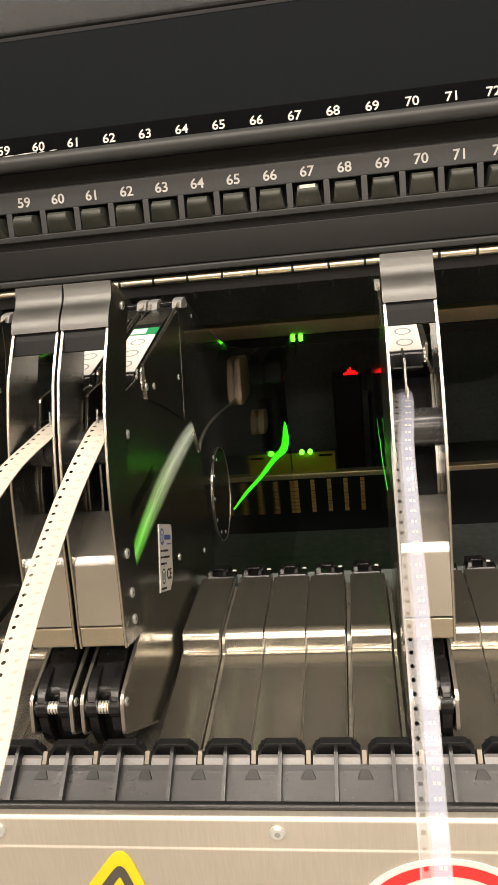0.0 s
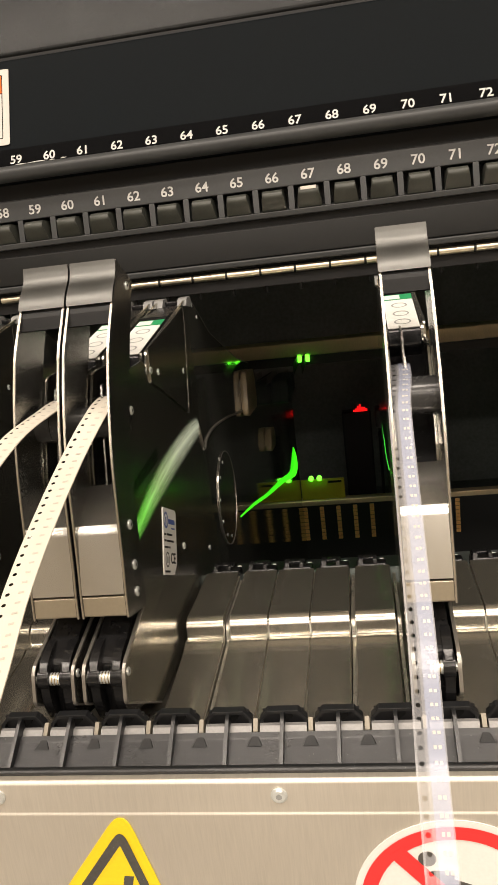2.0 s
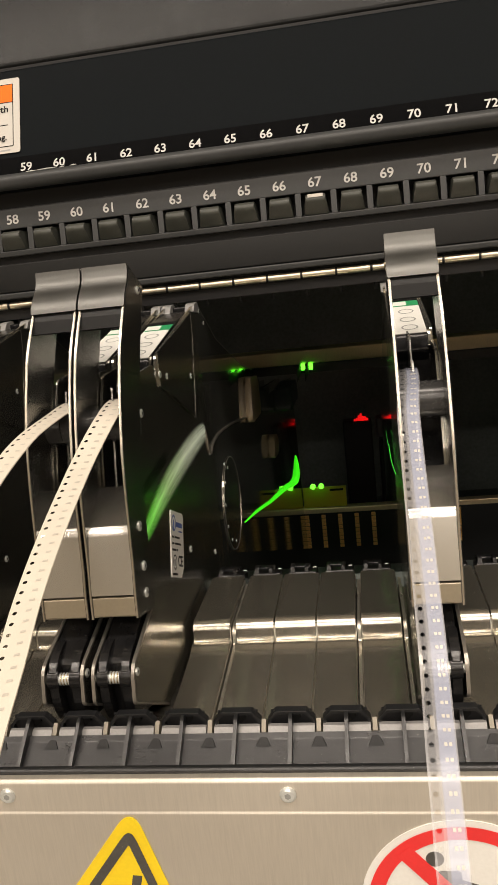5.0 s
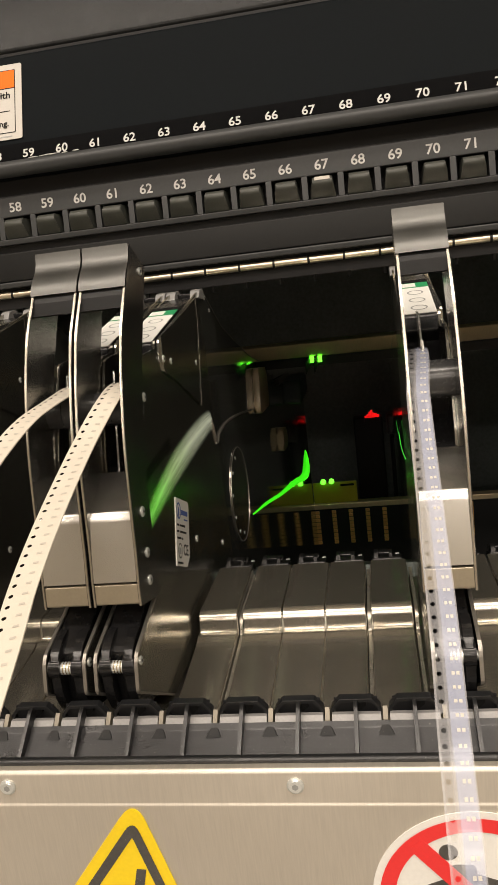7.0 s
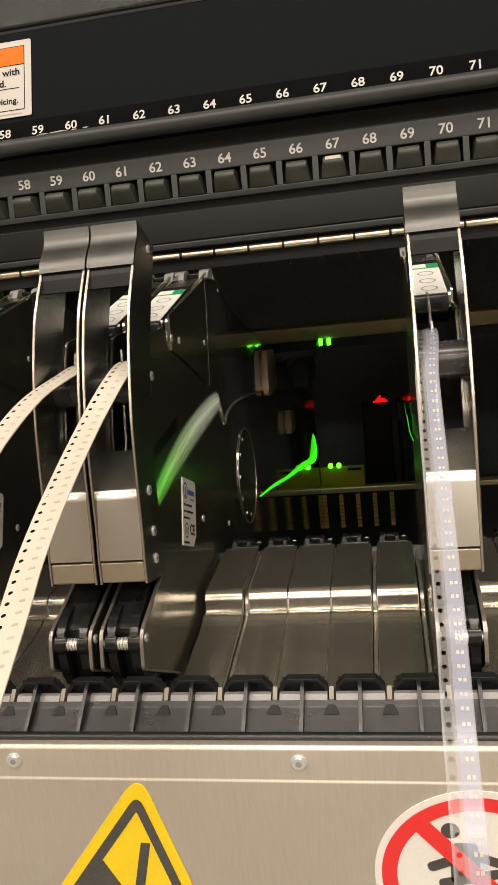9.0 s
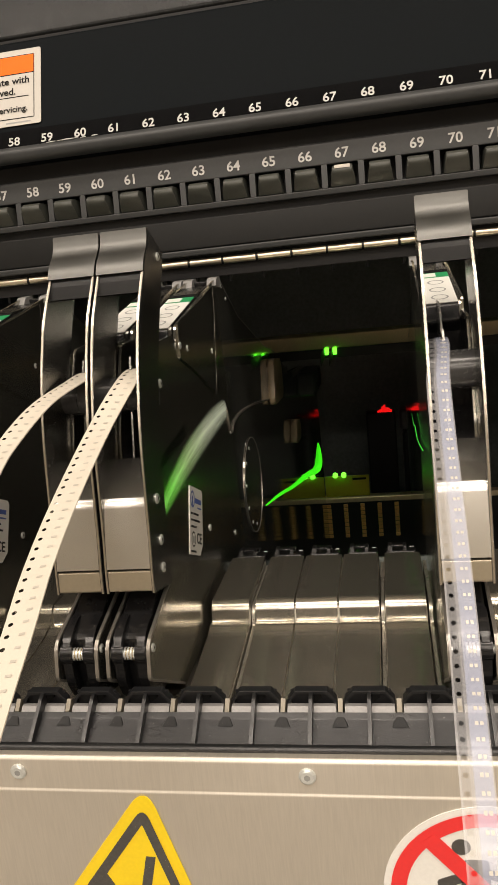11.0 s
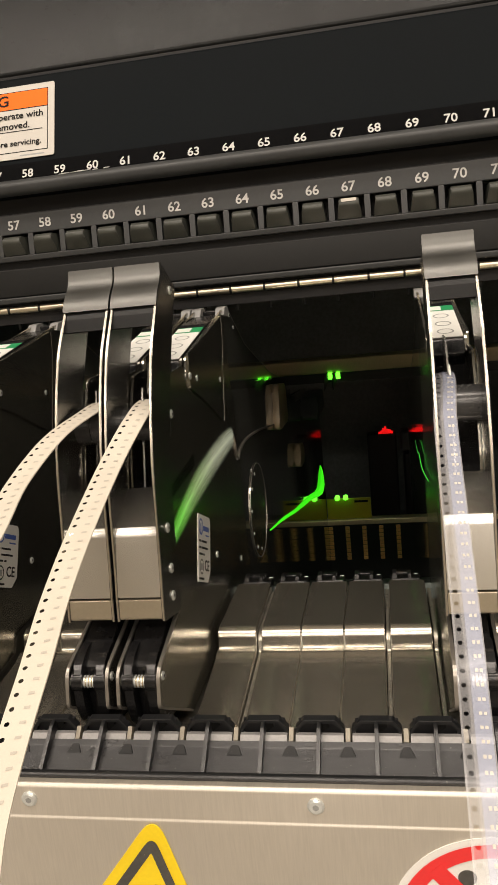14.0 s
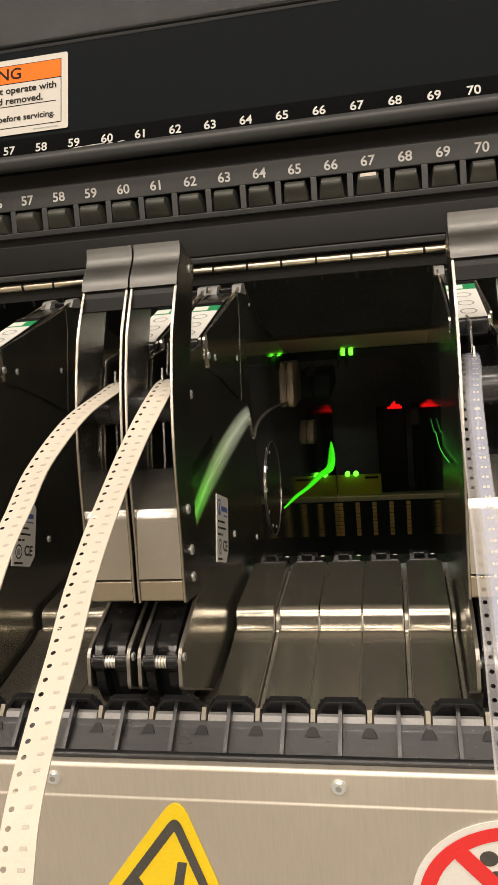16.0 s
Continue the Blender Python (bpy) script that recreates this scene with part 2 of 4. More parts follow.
def part(name, bm, mat, parent=None, label="", smooth=False):
    """Links a bmesh, given in world metres, as one mesh under a thing or a part."""
    me = bpy.data.meshes.new(name)
    bmesh.ops.recalc_face_normals(bm, faces=bm.faces[:])
    if parent is not None:
        bmesh.ops.translate(bm, vec=-base_of(parent), verts=bm.verts[:])
    if smooth:
        for f in bm.faces:
            f.smooth = True
    bm.to_mesh(me)
    bm.free()
    if smooth:
        me.set_sharp_from_angle(angle=radians(35))
    me.materials.append(M[mat])
    ob = new(name, me)
    ob.parent = parent
    if label:
        tagged(ob, label)
    return ob


def box(x0, x1, y0, y1, z0, z1, bevel=0.0, bm=None):
    bm = bm or bmesh.new()
    m = Matrix.LocRotScale(((x0 + x1) / 2, (y0 + y1) / 2, (z0 + z1) / 2), None, (x1 - x0, y1 - y0, z1 - z0))
    vs = bmesh.ops.create_cube(bm, size=1, matrix=m)["verts"]
    if bevel:
        es = list({e for v in vs for e in v.link_edges})
        bmesh.ops.bevel(bm, geom=es, offset=bevel, segments=2, profile=0.5, affect="EDGES")
    return bm


def prism(points, x0, x1, bevel=0.0, bm=None):
    """A closed (y, z) outline drawn out along x."""
    bm = bm or bmesh.new()
    a = [bm.verts.new((x0, y, z)) for y, z in points]
    b = [bm.verts.new((x1, y, z)) for y, z in points]
    n = len(points)
    made = [bm.faces.new(a), bm.faces.new(b[::-1])]
    made += [bm.faces.new((a[i], b[i], b[(i + 1) % n], a[(i + 1) % n])) for i in range(n)]
    if bevel:
        es = list({e for f in made[:2] for e in f.edges})
        bmesh.ops.bevel(bm, geom=es, offset=bevel, segments=2, profile=0.5, affect="EDGES")
    return bm


def slab(points, y0, y1, bevel=0.0, bm=None):
    """A closed (x, z) outline drawn out along y."""
    bm = bm or bmesh.new()
    a = [bm.verts.new((x, y0, z)) for x, z in points]
    b = [bm.verts.new((x, y1, z)) for x, z in points]
    n = len(points)
    made = [bm.faces.new(a), bm.faces.new(b[::-1])]
    made += [bm.faces.new((a[i], b[i], b[(i + 1) % n], a[(i + 1) % n])) for i in range(n)]
    if bevel:
        es = list({e for e in made[0].edges})
        bmesh.ops.bevel(bm, geom=es, offset=bevel, segments=2, profile=0.5, affect="EDGES")
    return bm


def rounded(points, r, steps=5):
    """The outline with its corners rounded by r (one radius, or one each)."""
    out, n = [], len(points)
    for i, p in enumerate(points):
        p, a, b = Vector(p), Vector(points[i - 1]), Vector(points[(i + 1) % n])
        k = r[i] if isinstance(r, (list, tuple)) else r
        u, v = (a - p), (b - p)
        k = min(k, u.length * 0.49, v.length * 0.49)
        if k <= 0:
            out.append(tuple(p))
            continue
        s, e = p + u.normalized() * k, p + v.normalized() * k
        for j in range(steps + 1):
            t = j / steps
            out.append(tuple(s * (1 - t) ** 2 + p * 2 * t * (1 - t) + e * t * t))
    return out


def sheet(path, thick):
    """A closed outline of a bent sheet that follows an open (y, z) path."""
    ps = [Vector(p) for p in path]
    front, back = [], []
    for i, p in enumerate(ps):
        d = (ps[min(i + 1, len(ps) - 1)] - ps[max(i - 1, 0)]).normalized()
        n = Vector((-d.y, d.x)) * thick / 2
        front.append(tuple(p + n))
        back.append(tuple(p - n))
    return front + back[::-1]


def smooth_path(points, steps=6):
    """Points along a soft curve through the given points (any dimension)."""
    ps = [np.array(p, float) for p in points]
    ps = [2 * ps[0] - ps[1]] + ps + [2 * ps[-1] - ps[-2]]
    out = []
    for i in range(1, len(ps) - 2):
        a, b, c, d = ps[i - 1:i + 3]
        for j in range(steps):
            t = j / steps
            out.append(0.5 * (2 * b + (c - a) * t + (2 * a - 5 * b + 4 * c - d) * t * t + (3 * b - a - 3 * c + d) * t ** 3))
    out.append(ps[-2])
    return out


def rod(a, b, r, sides=20, bm=None, r2=None):
    bm = bm or bmesh.new()
    a, b = Vector(a), Vector(b)
    m = Matrix.Translation((a + b) / 2) @ (b - a).to_track_quat("Z", "Y").to_matrix().to_4x4()
    bmesh.ops.create_cone(bm, cap_ends=True, segments=sides, radius1=r, radius2=r if r2 is None else r2, depth=(b - a).length, matrix=m)
    return bm


def writing(name, text, size, m, mat, parent, align="CENTER"):
    """Raised printed characters, as a mesh; m stands them in the world."""
    data = bpy.data.curves.new(name, "FONT")
    data.body, data.size, data.align_x, data.align_y = text, size, align, "CENTER"
    data.extrude, data.resolution_u, data.offset = 0.00004, 3, size * 0.016
    holder = new(name, data)
    me = bpy.data.meshes.new_from_object(holder.evaluated_get(bpy.context.evaluated_depsgraph_get()))
    bpy.data.objects.remove(holder)
    bpy.data.curves.remove(data)
    bm = bmesh.new()
    bm.from_mesh(me)
    bpy.data.meshes.remove(me)
    bmesh.ops.scale(bm, vec=(1.06, 1, 1), verts=bm.verts[:])
    bm.transform(m)
    return part(name, bm, mat, parent)


def screw_head(parent, p, axis, r=0.0022, name="screw", mat="screw", socket="groove"):
    """A domed hex-socket screw on a face whose outward way is axis."""
    n = Vector(axis)
    bm = bmesh.new()
    p = Vector(p)
    rod(p - n * r * 0.1, p + n * r * 0.16, r, 16, bm)
    rod(p + n * r * 0.16, p + n * r * 0.34, r, 16, bm, r * 0.74)
    head = part(name, bm, mat, parent, smooth=True)
    # A raised hex, black by default, puts in the socket's shade.
    part("socket", rod(p + n * r * 0.30, p + n * r * 0.36, r * 0.40, 6), socket, head)
    return head


def tube(points, radii, sides=10):
    """A soft tube through points, with a radius at each end point."""
    P = [Vector(p) for p in smooth_path(points, 6)]
    R = np.interp(np.linspace(0, 1, len(P)), np.linspace(0, 1, len(radii)), radii)
    bm, rings = bmesh.new(), []
    for i, p in enumerate(P):
        q = (P[min(i + 1, len(P) - 1)] - P[max(i - 1, 0)]).to_track_quat("Z", "Y")
        rings.append([bm.verts.new(p + q @ Vector((R[i] * math.cos(a), R[i] * math.sin(a), 0))) for a in [2 * math.pi * k / sides for k in range(sides)]])
    for a, b in zip(rings, rings[1:]):
        for k in range(sides):
            bm.faces.new((a[k], a[(k + 1) % sides], b[(k + 1) % sides], b[k]))
    bm.faces.new(rings[0][::-1]), bm.faces.new(rings[-1])
    return bm


PITCH = 0.0198
SLOT = [-0.0130 + PITCH * k for k in range(-9, 7)]

# ---- the hall round the machine: plain walls, ceiling and floor ----
for name, b, mat in (("floor", (-4, 4, -8, 3, -0.1, 0), "floor"), ("ceiling", (-4, 4, -8, 3, 3.0, 3.1), "ceiling"),
                     ("wall_south", (-4, 4, -8.1, -8, 0, 3), "wall"), ("wall_north", (-4, 4, 3, 3.1, 0, 3), "wall"),
                     ("wall_west", (-4.1, -4, -8, 3, 0, 3), "wall"), ("wall_east", (4, 4.1, -8, 3, 0, 3), "wall")):
    tagged(part(name, box(*b), mat), "plain pale %s of the machine hall" % name.split("_")[0], name.split("_")[0], kind="structure")

# ---- machine housing: dark enclosure round the feeder bay ----
X0, X1 = -0.75, 0.75
housing = thing("machine_housing", (0, 0.5, 0.0), "dark steel housing around the feeder bay of the machine", "machine", kind="structure")
part("back_wall", box(X0, X1, 2.10, 2.12, 0.0, 1.45), "void", housing)
part("bay_floor", box(X0, X1, 0.392, 0.98, 0.58, 0.60), "void", housing)
part("pit_floor", box(X0, X1, 0.98, 2.10, 0.28, 0.30), "void", housing)
part("side_wall", box(X0 - 0.02, X0, 0.2, 2.12, 0.0, 1.45), "void", housing)
part("side_wall", box(X1, X1 + 0.02, 0.2, 2.12, 0.0, 1.45), "void", housing)
part("bay_ceiling", box(X0, X1, 0.445, 2.10, 1.05, 1.07), "void", housing)

# ---- upper guard cover with the upper row of slot numbers ----
LEAN_BACK = math.atan2(0.018, 0.044)
cover = thing("guard_cover", (0, 0.43, 1.09), "black plastic guard cover with white slot numbers", "machine guard")
bm = prism(rounded([(0.4185, 1.0950), (0.4437, 1.1570), (0.475, 1.1570), (0.475, 1.088), (0.424, 1.088), (0.4165, 1.0900)],
                   [0.002, 0.0015, 0, 0, 0.003, 0.004]), X0, X1)
part("front_panel", bm, "cover", cover, smooth=True)
bm = prism(rounded([(0.4477, 1.1590), (0.535, 1.34), (0.56, 1.34), (0.475, 1.1590)], [0.004, 0.003, 0, 0]), X0, X1)
part("upper_panel", bm, "hood", cover, smooth=True)
part("seam", box(X0, X1, 0.4482, 0.474, 1.1568, 1.1594), "groove", cover)
# Lighter grey than the cover, painting the light on its rounded bend.
bm = prism(rounded([(0.4140, 1.0940), (0.4172, 1.0968), (0.4215, 1.0968), (0.424, 1.0895), (0.4195, 1.0875), (0.4150, 1.0893)], 0.002), X0, X1)
part("rolled_edge", bm, "strip", cover, "rounded lower edge, its lit grey put into the colour", smooth=True)
up = pose(0, 0.4187, 1.0967, 90 - math.degrees(LEAN_BACK))
bm = box(X0, X1, -0.0001, 0.0098, -0.00005, 0.00035)
bm.transform(up)
strip_label = part("number_tape", bm, "label_black", cover, "glossy black number tape")
for n in range(53, 76):
    writing("number", str(n), 0.0069, Matrix.Translation(((n - 67) * 0.02, 0, 0)) @ up @ pose(0, 0.0030, 0.0004), "ink", strip_label)

# White strips paint the glint of a shiny scratch on the edge.
for a, b, dz in ((-0.1600, -0.1535, 0.0), (-0.1530, -0.1405, 0.0002), (-0.1395, -0.1360, 0.0001), (-0.1330, -0.1290, 0.0003)):
    part("scuff", tube([(a, 0.4168, 1.0966 + dz), ((a + b) / 2, 0.4167, 1.0967 + dz), (b, 0.4168, 1.0968 + dz)], [0.0001, 0.0004, 0.0001], 6), "ink", cover, "pale scratch with its glint painted white")

# warning label on the guard cover
def on_cover(x, s, lift):
    """A pose on the leaning face, s metres up from the number line."""
    return Matrix.Translation((x, 0, 0)) @ up @ pose(0, s, lift)

def flat(points, m, thick=0.0002):
    bm = bmesh.new()
    a = [bm.verts.new((x, y, 0)) for x, y in points]
    b = [bm.verts.new((x, y, thick)) for x, y in points]
    n = len(points)
    bm.faces.new(a[::-1]), bm.faces.new(b)
    for i in range(n):
        bm.faces.new((a[i], a[(i + 1) % n], b[(i + 1) % n], b[i]))
    bm.transform(m)
    return bm

def rect(x0, x1, y0, y1, r=0.0):
    ps = [(x0, y0), (x1, y0), (x1, y1), (x0, y1)]
    return rounded(ps, r, 4) if r else ps

wl = thing("warning_label", (-0.21, 0.43, 1.11), "cream and orange warning label stuck on the black guard", "label")
wm = on_cover(-0.1635, 0.0129, 0.0)
LW, LH = 0.092, 0.0465
part("backing", flat(rect(-LW, 0, 0, LH, 0.0014), wm, 0.0004), "cream", wl)
wm2 = on_cover(-0.1635, 0.0129, 0.0004)
part("border", flat(rect(-LW + 0.004, -0.0042, 0.0040, 0.0044), wm2), "black_ink", wl)
part("border", flat(rect(-0.0044, -0.0040, 0.0044, 0.0428), wm2), "black_ink", wl)
part("border", flat(rect(-LW + 0.004, -0.0044, 0.0425, 0.0429), wm2), "black_ink", wl)
header = part("header", flat(rect(-LW + 0.004, -0.0044, 0.0318, 0.0425), wm2), "orange", wl, "orange header")
part("border", flat(rect(-LW + 0.004, -0.0044, 0.0314, 0.0318), wm2), "black_ink", wl)
part("rule", flat(rect(-LW + 0.006, -0.0075, 0.0173, 0.0177), wm2), "black_ink", wl)
wm3 = on_cover(-0.1635, 0.0129, 0.0007)
writing("word", "WARNING", 0.0098, wm3 @ pose(-0.0285, 0.0370, 0), "black_ink", header, "RIGHT")
writing("writing", "Do not operate with", 0.0058, wm3 @ pose(-0.0068, 0.0272, 0), "black_ink", wl, "RIGHT")
writing("writing", "guard removed.", 0.0058, wm3 @ pose(-0.0153, 0.0208, 0), "black_ink", wl, "RIGHT")
writing("writing", "before servicing.", 0.0050, wm3 @ pose(-0.0080, 0.0098, 0), "black_ink", wl, "RIGHT")
part("small_print", flat(rect(-0.0215, -0.0062, 0.0014, 0.0022), wm2, 0.0001), "grey_ink", wl)

# ---- lower number strip with release levers ----
LX = 0.0040
strip = thing("number_strip", (0, 0.43, 1.05), "dark grey plastic strip with white slot numbers and levers", "number strip")
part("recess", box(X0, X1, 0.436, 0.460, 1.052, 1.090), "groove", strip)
bm = prism(rounded([(0.4235, 1.0665), (0.4250, 1.0785), (0.436, 1.0785), (0.436, 1.0665)], [0.0008, 0.0012, 0, 0]), X0, X1)
part("face", bm, "strip", strip, smooth=True)
bm = prism(rounded([(0.4205, 1.0508), (0.4200, 1.0540), (0.436, 1.0556), (0.436, 1.0508)], [0.0006, 0.0006, 0, 0]), X0, X1)
part("ledge", bm, "strip", strip, smooth=True)
um = pose(0, 0.42405, 1.0717, 83)
for n in range(52, 76):
    x = (n - 67) * 0.02 + LX
    writing("number", str(n), 0.0074, Matrix.Translation((x, 0, 0)) @ um @ pose(0, 0, 0.0002), "ink", strip)
divider_bm = prism(rounded([(0.4215, 1.0540), (0.4235, 1.0668), (0.436, 1.0668), (0.436, 1.0540)], 0.0005), -0.0016, 0.0016, 0.0003)
divider = part("divider", divider_bm, "strip", strip)
lever_bm = prism(rounded([(0.4205, 1.0541), (0.4160, 1.0622), (0.4180, 1.0652), (0.4330, 1.0645), (0.4350, 1.0541)], [0.0008, 0.0016, 0.0014, 0.0005, 0]), -0.0064, 0.0064, 0.0010)
for v in lever_bm.verts:
    k = (v.co.z - 1.0540) / 0.0112
    v.co.x *= 1.08 - 0.24 * k
lever = part("lever", lever_bm, "lever", strip, smooth=True)
for i, n in enumerate(range(52, 76)):
    x = (n - 67) * 0.02 + LX
    for src, dx in ((divider, 0.0100), (lever, 0.0)):
        ob = src if i == 0 else new(src.name.split(".")[0], src.data)
        ob.parent = strip
        ob.location = (x + dx, -0.43 + 0.43, 0)
        if src is lever and n == 67:
            tagged(ob, "worn lever with a pale yellowed top")
bm = prism(rounded([(0.4166, 1.0636), (0.4179, 1.0654), (0.4186, 1.0653), (0.4174, 1.0634)], 0.0001), LX - 0.0042, LX + 0.0042, 0.0003)
part("wear_patch", bm, "pocket", strip, "pale worn lever top")

# ---- face plate under the strip and the hinge rod ----
plate = thing("face_plate", (0, 0.43, 1.03), "dark painted steel plate beneath the number strip", "machine panel")
bm = prism(rounded([(0.4190, 1.0298), (0.4216, 1.0464), (0.445, 1.0464), (0.445, 1.0298)], [0.001, 0.0008, 0, 0]), X0, X1)
part("sheet", bm, "face", plate, smooth=True)
bm = prism(rounded([(0.4165, 1.0262), (0.4160, 1.0296), (0.445, 1.0297), (0.445, 1.0262)], [0.0008, 0.0010, 0, 0]), X0, X1)
part("lower_edge", bm, "strip", plate, "paler folded lower edge", smooth=True)
# The shadow below the ledge, put in as a black box.
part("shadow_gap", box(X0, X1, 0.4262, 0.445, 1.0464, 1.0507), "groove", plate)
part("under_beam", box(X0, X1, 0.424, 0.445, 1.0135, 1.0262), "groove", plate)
hinge = thing("hinge_rod", (0, 0.42, 1.02), "nickel-plated segmented rod under the face plate", "rod")
seg = None
for k in range(-10, 9):
    x = -0.0472 + PITCH * k
    if seg is None:
        seg = part("segment", rod((x + 0.0007, 0.4200, 1.0222), (x + PITCH - 0.0007, 0.4200, 1.0222), 0.0021, 16), "rod", hinge, smooth=True)
        first = x
    else:
        ob = new("segment", seg.data)
        ob.parent, ob.location = hinge, (x - first, 0, 0)
ring = None
for k in range(-10, 10):
    x = -0.0472 + PITCH * k
    if ring is None:
        ring = part("ring", rod((x - 0.0006, 0.4200, 1.0222), (x + 0.0006, 0.4200, 1.0222), 0.0025, 16), "face", hinge)
        peg = part("peg", rod((x + 0.002, 0.426, 1.0140), (x + 0.002, 0.426, 1.0100), 0.0010, 10), "face", hinge)
        first = x
    else:
        for src in (ring, peg):
            ob = new(src.name, src.data)
            ob.parent, ob.location = hinge, (x - first, 0, 0)

# ---- feeder bank: stainless slot plates ----
PLATE_SHIFT = -0.0043
TOP = [(0.2120, 0.8560), (0.2840, 0.8608), (0.2900, 0.8632), (0.2940, 0.8612), (0.2952, 0.8682), (0.2988, 0.8706), (0.3060, 0.8700), (0.3500, 0.8690)]


def slot_plate(x, left, right):
    """One slot plate; left and right say how far its edges stand back from the seam."""
    t = thing("slot_plate", (x, 0.29, 0.86), "worn stainless slot plate with a stepped bend", "metal plate", "slot plates of the feeder bank")
    x += PLATE_SHIFT
    xa, xb = x - PITCH / 2 + left, x + PITCH / 2 - right
    path = rounded(TOP, [0, 0.004, 0.0030, 0.0012, 0.0030, 0.0028, 0.004, 0], 6)
    bm = prism(path + [(0.3500, 0.8674), (0.3000, 0.8686), (0.2965, 0.8668), (0.2955, 0.8602), (0.2120, 0.8535)], xa, xb, 0.0005)
    part("sheet", bm, "plate", t, smooth=True)
    flange = [(0.2120, 0.8550), (0.2945, 0.8600), (0.2975, 0.8670), (0.3500, 0.8668), (0.3500, 0.8560), (0.2120, 0.8480)]
    for xe in (xa, xb):
        part("flange", prism(flange, xe - 0.0003, xe + 0.0003), "gap", t)
    end = part("end_clip", prism(rounded([(0.3512, 0.8630), (0.3540, 0.8682), (0.3630, 0.8665), (0.3640, 0.8500), (0.3512, 0.8500)], 0.001), x - 0.0078, x + 0.0078, 0.0008), "black", t)
    part("clip_hook", prism(rounded([(0.3645, 0.8560), (0.3660, 0.8665), (0.3730, 0.8650), (0.3730, 0.8500)], 0.001), x - 0.0060, x + 0.0030, 0.0006), "black", end)
    part("clip_rib", prism(rounded([(0.3540, 0.8676), (0.3560, 0.8705), (0.3620, 0.8700), (0.3630, 0.8660)], 0.0006), x - 0.0066, x - 0.0044, 0.0004), "black", end)
    part("clip_rib", prism(rounded([(0.3540, 0.8676), (0.3560, 0.8700), (0.3620, 0.8695), (0.3630, 0.8660)], 0.0006), x + 0.0012, x + 0.0030, 0.0004), "black", end)
    part("clip_pin", box(x + 0.0046, x + 0.0068, 0.3642, 0.3680, 0.8610, 0.8648, 0.0004), "white", end)
    return t


def spacer(x):
    t = thing("slot_spacer", (x, 0.29, 0.86), "bright stainless channel strip between slot plates", "metal strip", "channel strips of the feeder bank")
    low = [(0.2100, 0.8535), (0.2900, 0.8585), (0.2945, 0.8590), (0.2965, 0.8650), (0.2990, 0.8668), (0.3480, 0.8655), (0.3480, 0.8560), (0.2120, 0.8480)]
    part("strip", prism(rounded(low, 0.001, 2), x - 0.0008, x + 0.0008), "gap", t)


SEAMS = [(0.0004, 0.0004)] * len(SLOT)
SEAMS[7], SEAMS[10], SEAMS[11] = (0.0017, 0.0015), (0.0016, 0.0014), (0.0005, 0.0012)
for k, x in enumerate(SLOT):
    if not (-0.125 < x < -0.065 or -0.19 < x < -0.16 or 0.016 < x < 0.056):
        spacer(x + PLATE_SHIFT + PITCH / 2)
    if not (-0.105 < x < -0.065 or -0.18 < x < -0.16 or 0.036 < x < 0.056):
        slot_plate(x, SEAMS[k - 1][1], SEAMS[k][0])
spacer(0.0336)
bank = thing("feeder_bank", (0, 0.3, 0.80), "stainless channel bed beneath the slot plates", "machine bed")
part("bed", prism([(0.2045, 0.8480), (0.2940, 0.8500), (0.3510, 0.8580), (0.3510, 0.60), (0.2045, 0.60)], X0, X1), "gap", bank)
part("rear_bed", prism([(0.3510, 0.8500), (0.3920, 0.8480), (0.3920, 0.60), (0.3510, 0.60)], X0, X1), "void", bank)

# ---- black nylon comb rail ----
rail = thing("comb_rail", (0, 0.2, 0.862), "scuffed black nylon comb rail with ribbed pockets", "rail")
bm = prism(rounded([(0.1885, 0.8600), (0.1885, 0.8652), (0.1930, 0.8662), (0.2045, 0.8726), (0.2060, 0.8742), (0.2060, 0.8560), (0.1885, 0.8560)], [0, 0.0008, 0.0006, 0.0005, 0, 0, 0]), X0, X1)
part("tray", bm, "tray", rail, "grey-black pocket floor, brightened in colour for the light on it", smooth=True)
part("front_lip", prism(rounded([(0.1872, 0.8600), (0.1872, 0.8731), (0.1882, 0.8738), (0.1900, 0.8736), (0.1900, 0.8600)], [0, 0.0006, 0.0006, 0.0006, 0]), X0, X1), "rail", rail)
rib_bm = prism(rounded([(0.1890, 0.8650), (0.1935, 0.8690), (0.2080, 0.8790), (0.2118, 0.8794), (0.2118, 0.8650)], [0.0005, 0.0006, 0.0015, 0, 0]), -0.00065, 0.00065, 0.0003)
rib = part("rib", rib_bm, "rail", rail)
h = PITCH / 2 - 0.0013
bm = slab(rounded([(-h, 0.8716), (-h, 0.8762), (-h + 0.0030, 0.8797), (h - 0.0030, 0.8797), (h, 0.8762), (h, 0.8716), (h - 0.0010, 0.8716),
                   (h - 0.0011, 0.8757), (h - 0.0034, 0.8786), (-h + 0.0034, 0.8786), (-h + 0.0011, 0.8757), (-h + 0.0010, 0.8716)], 0.0002, 2), 0.2102, 0.2134, 0.0002)
hood = part("hood", bm, "rail", rail)
# Black plate puts in the shade inside each pocket's hood.
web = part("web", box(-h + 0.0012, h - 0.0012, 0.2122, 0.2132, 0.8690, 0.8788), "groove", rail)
peg_bm = prism([(0.2106, 0.8744), (0.2106, 0.8784), (0.2121, 0.8784), (0.2121, 0.8744)], 0.0006, 0.0036)
for v in peg_bm.verts:
    if v.co.z < 0.876 and v.co.x > 0.002:
        v.co.z += 0.0026
peg_side = part("gusset", peg_bm, "strap", rail)
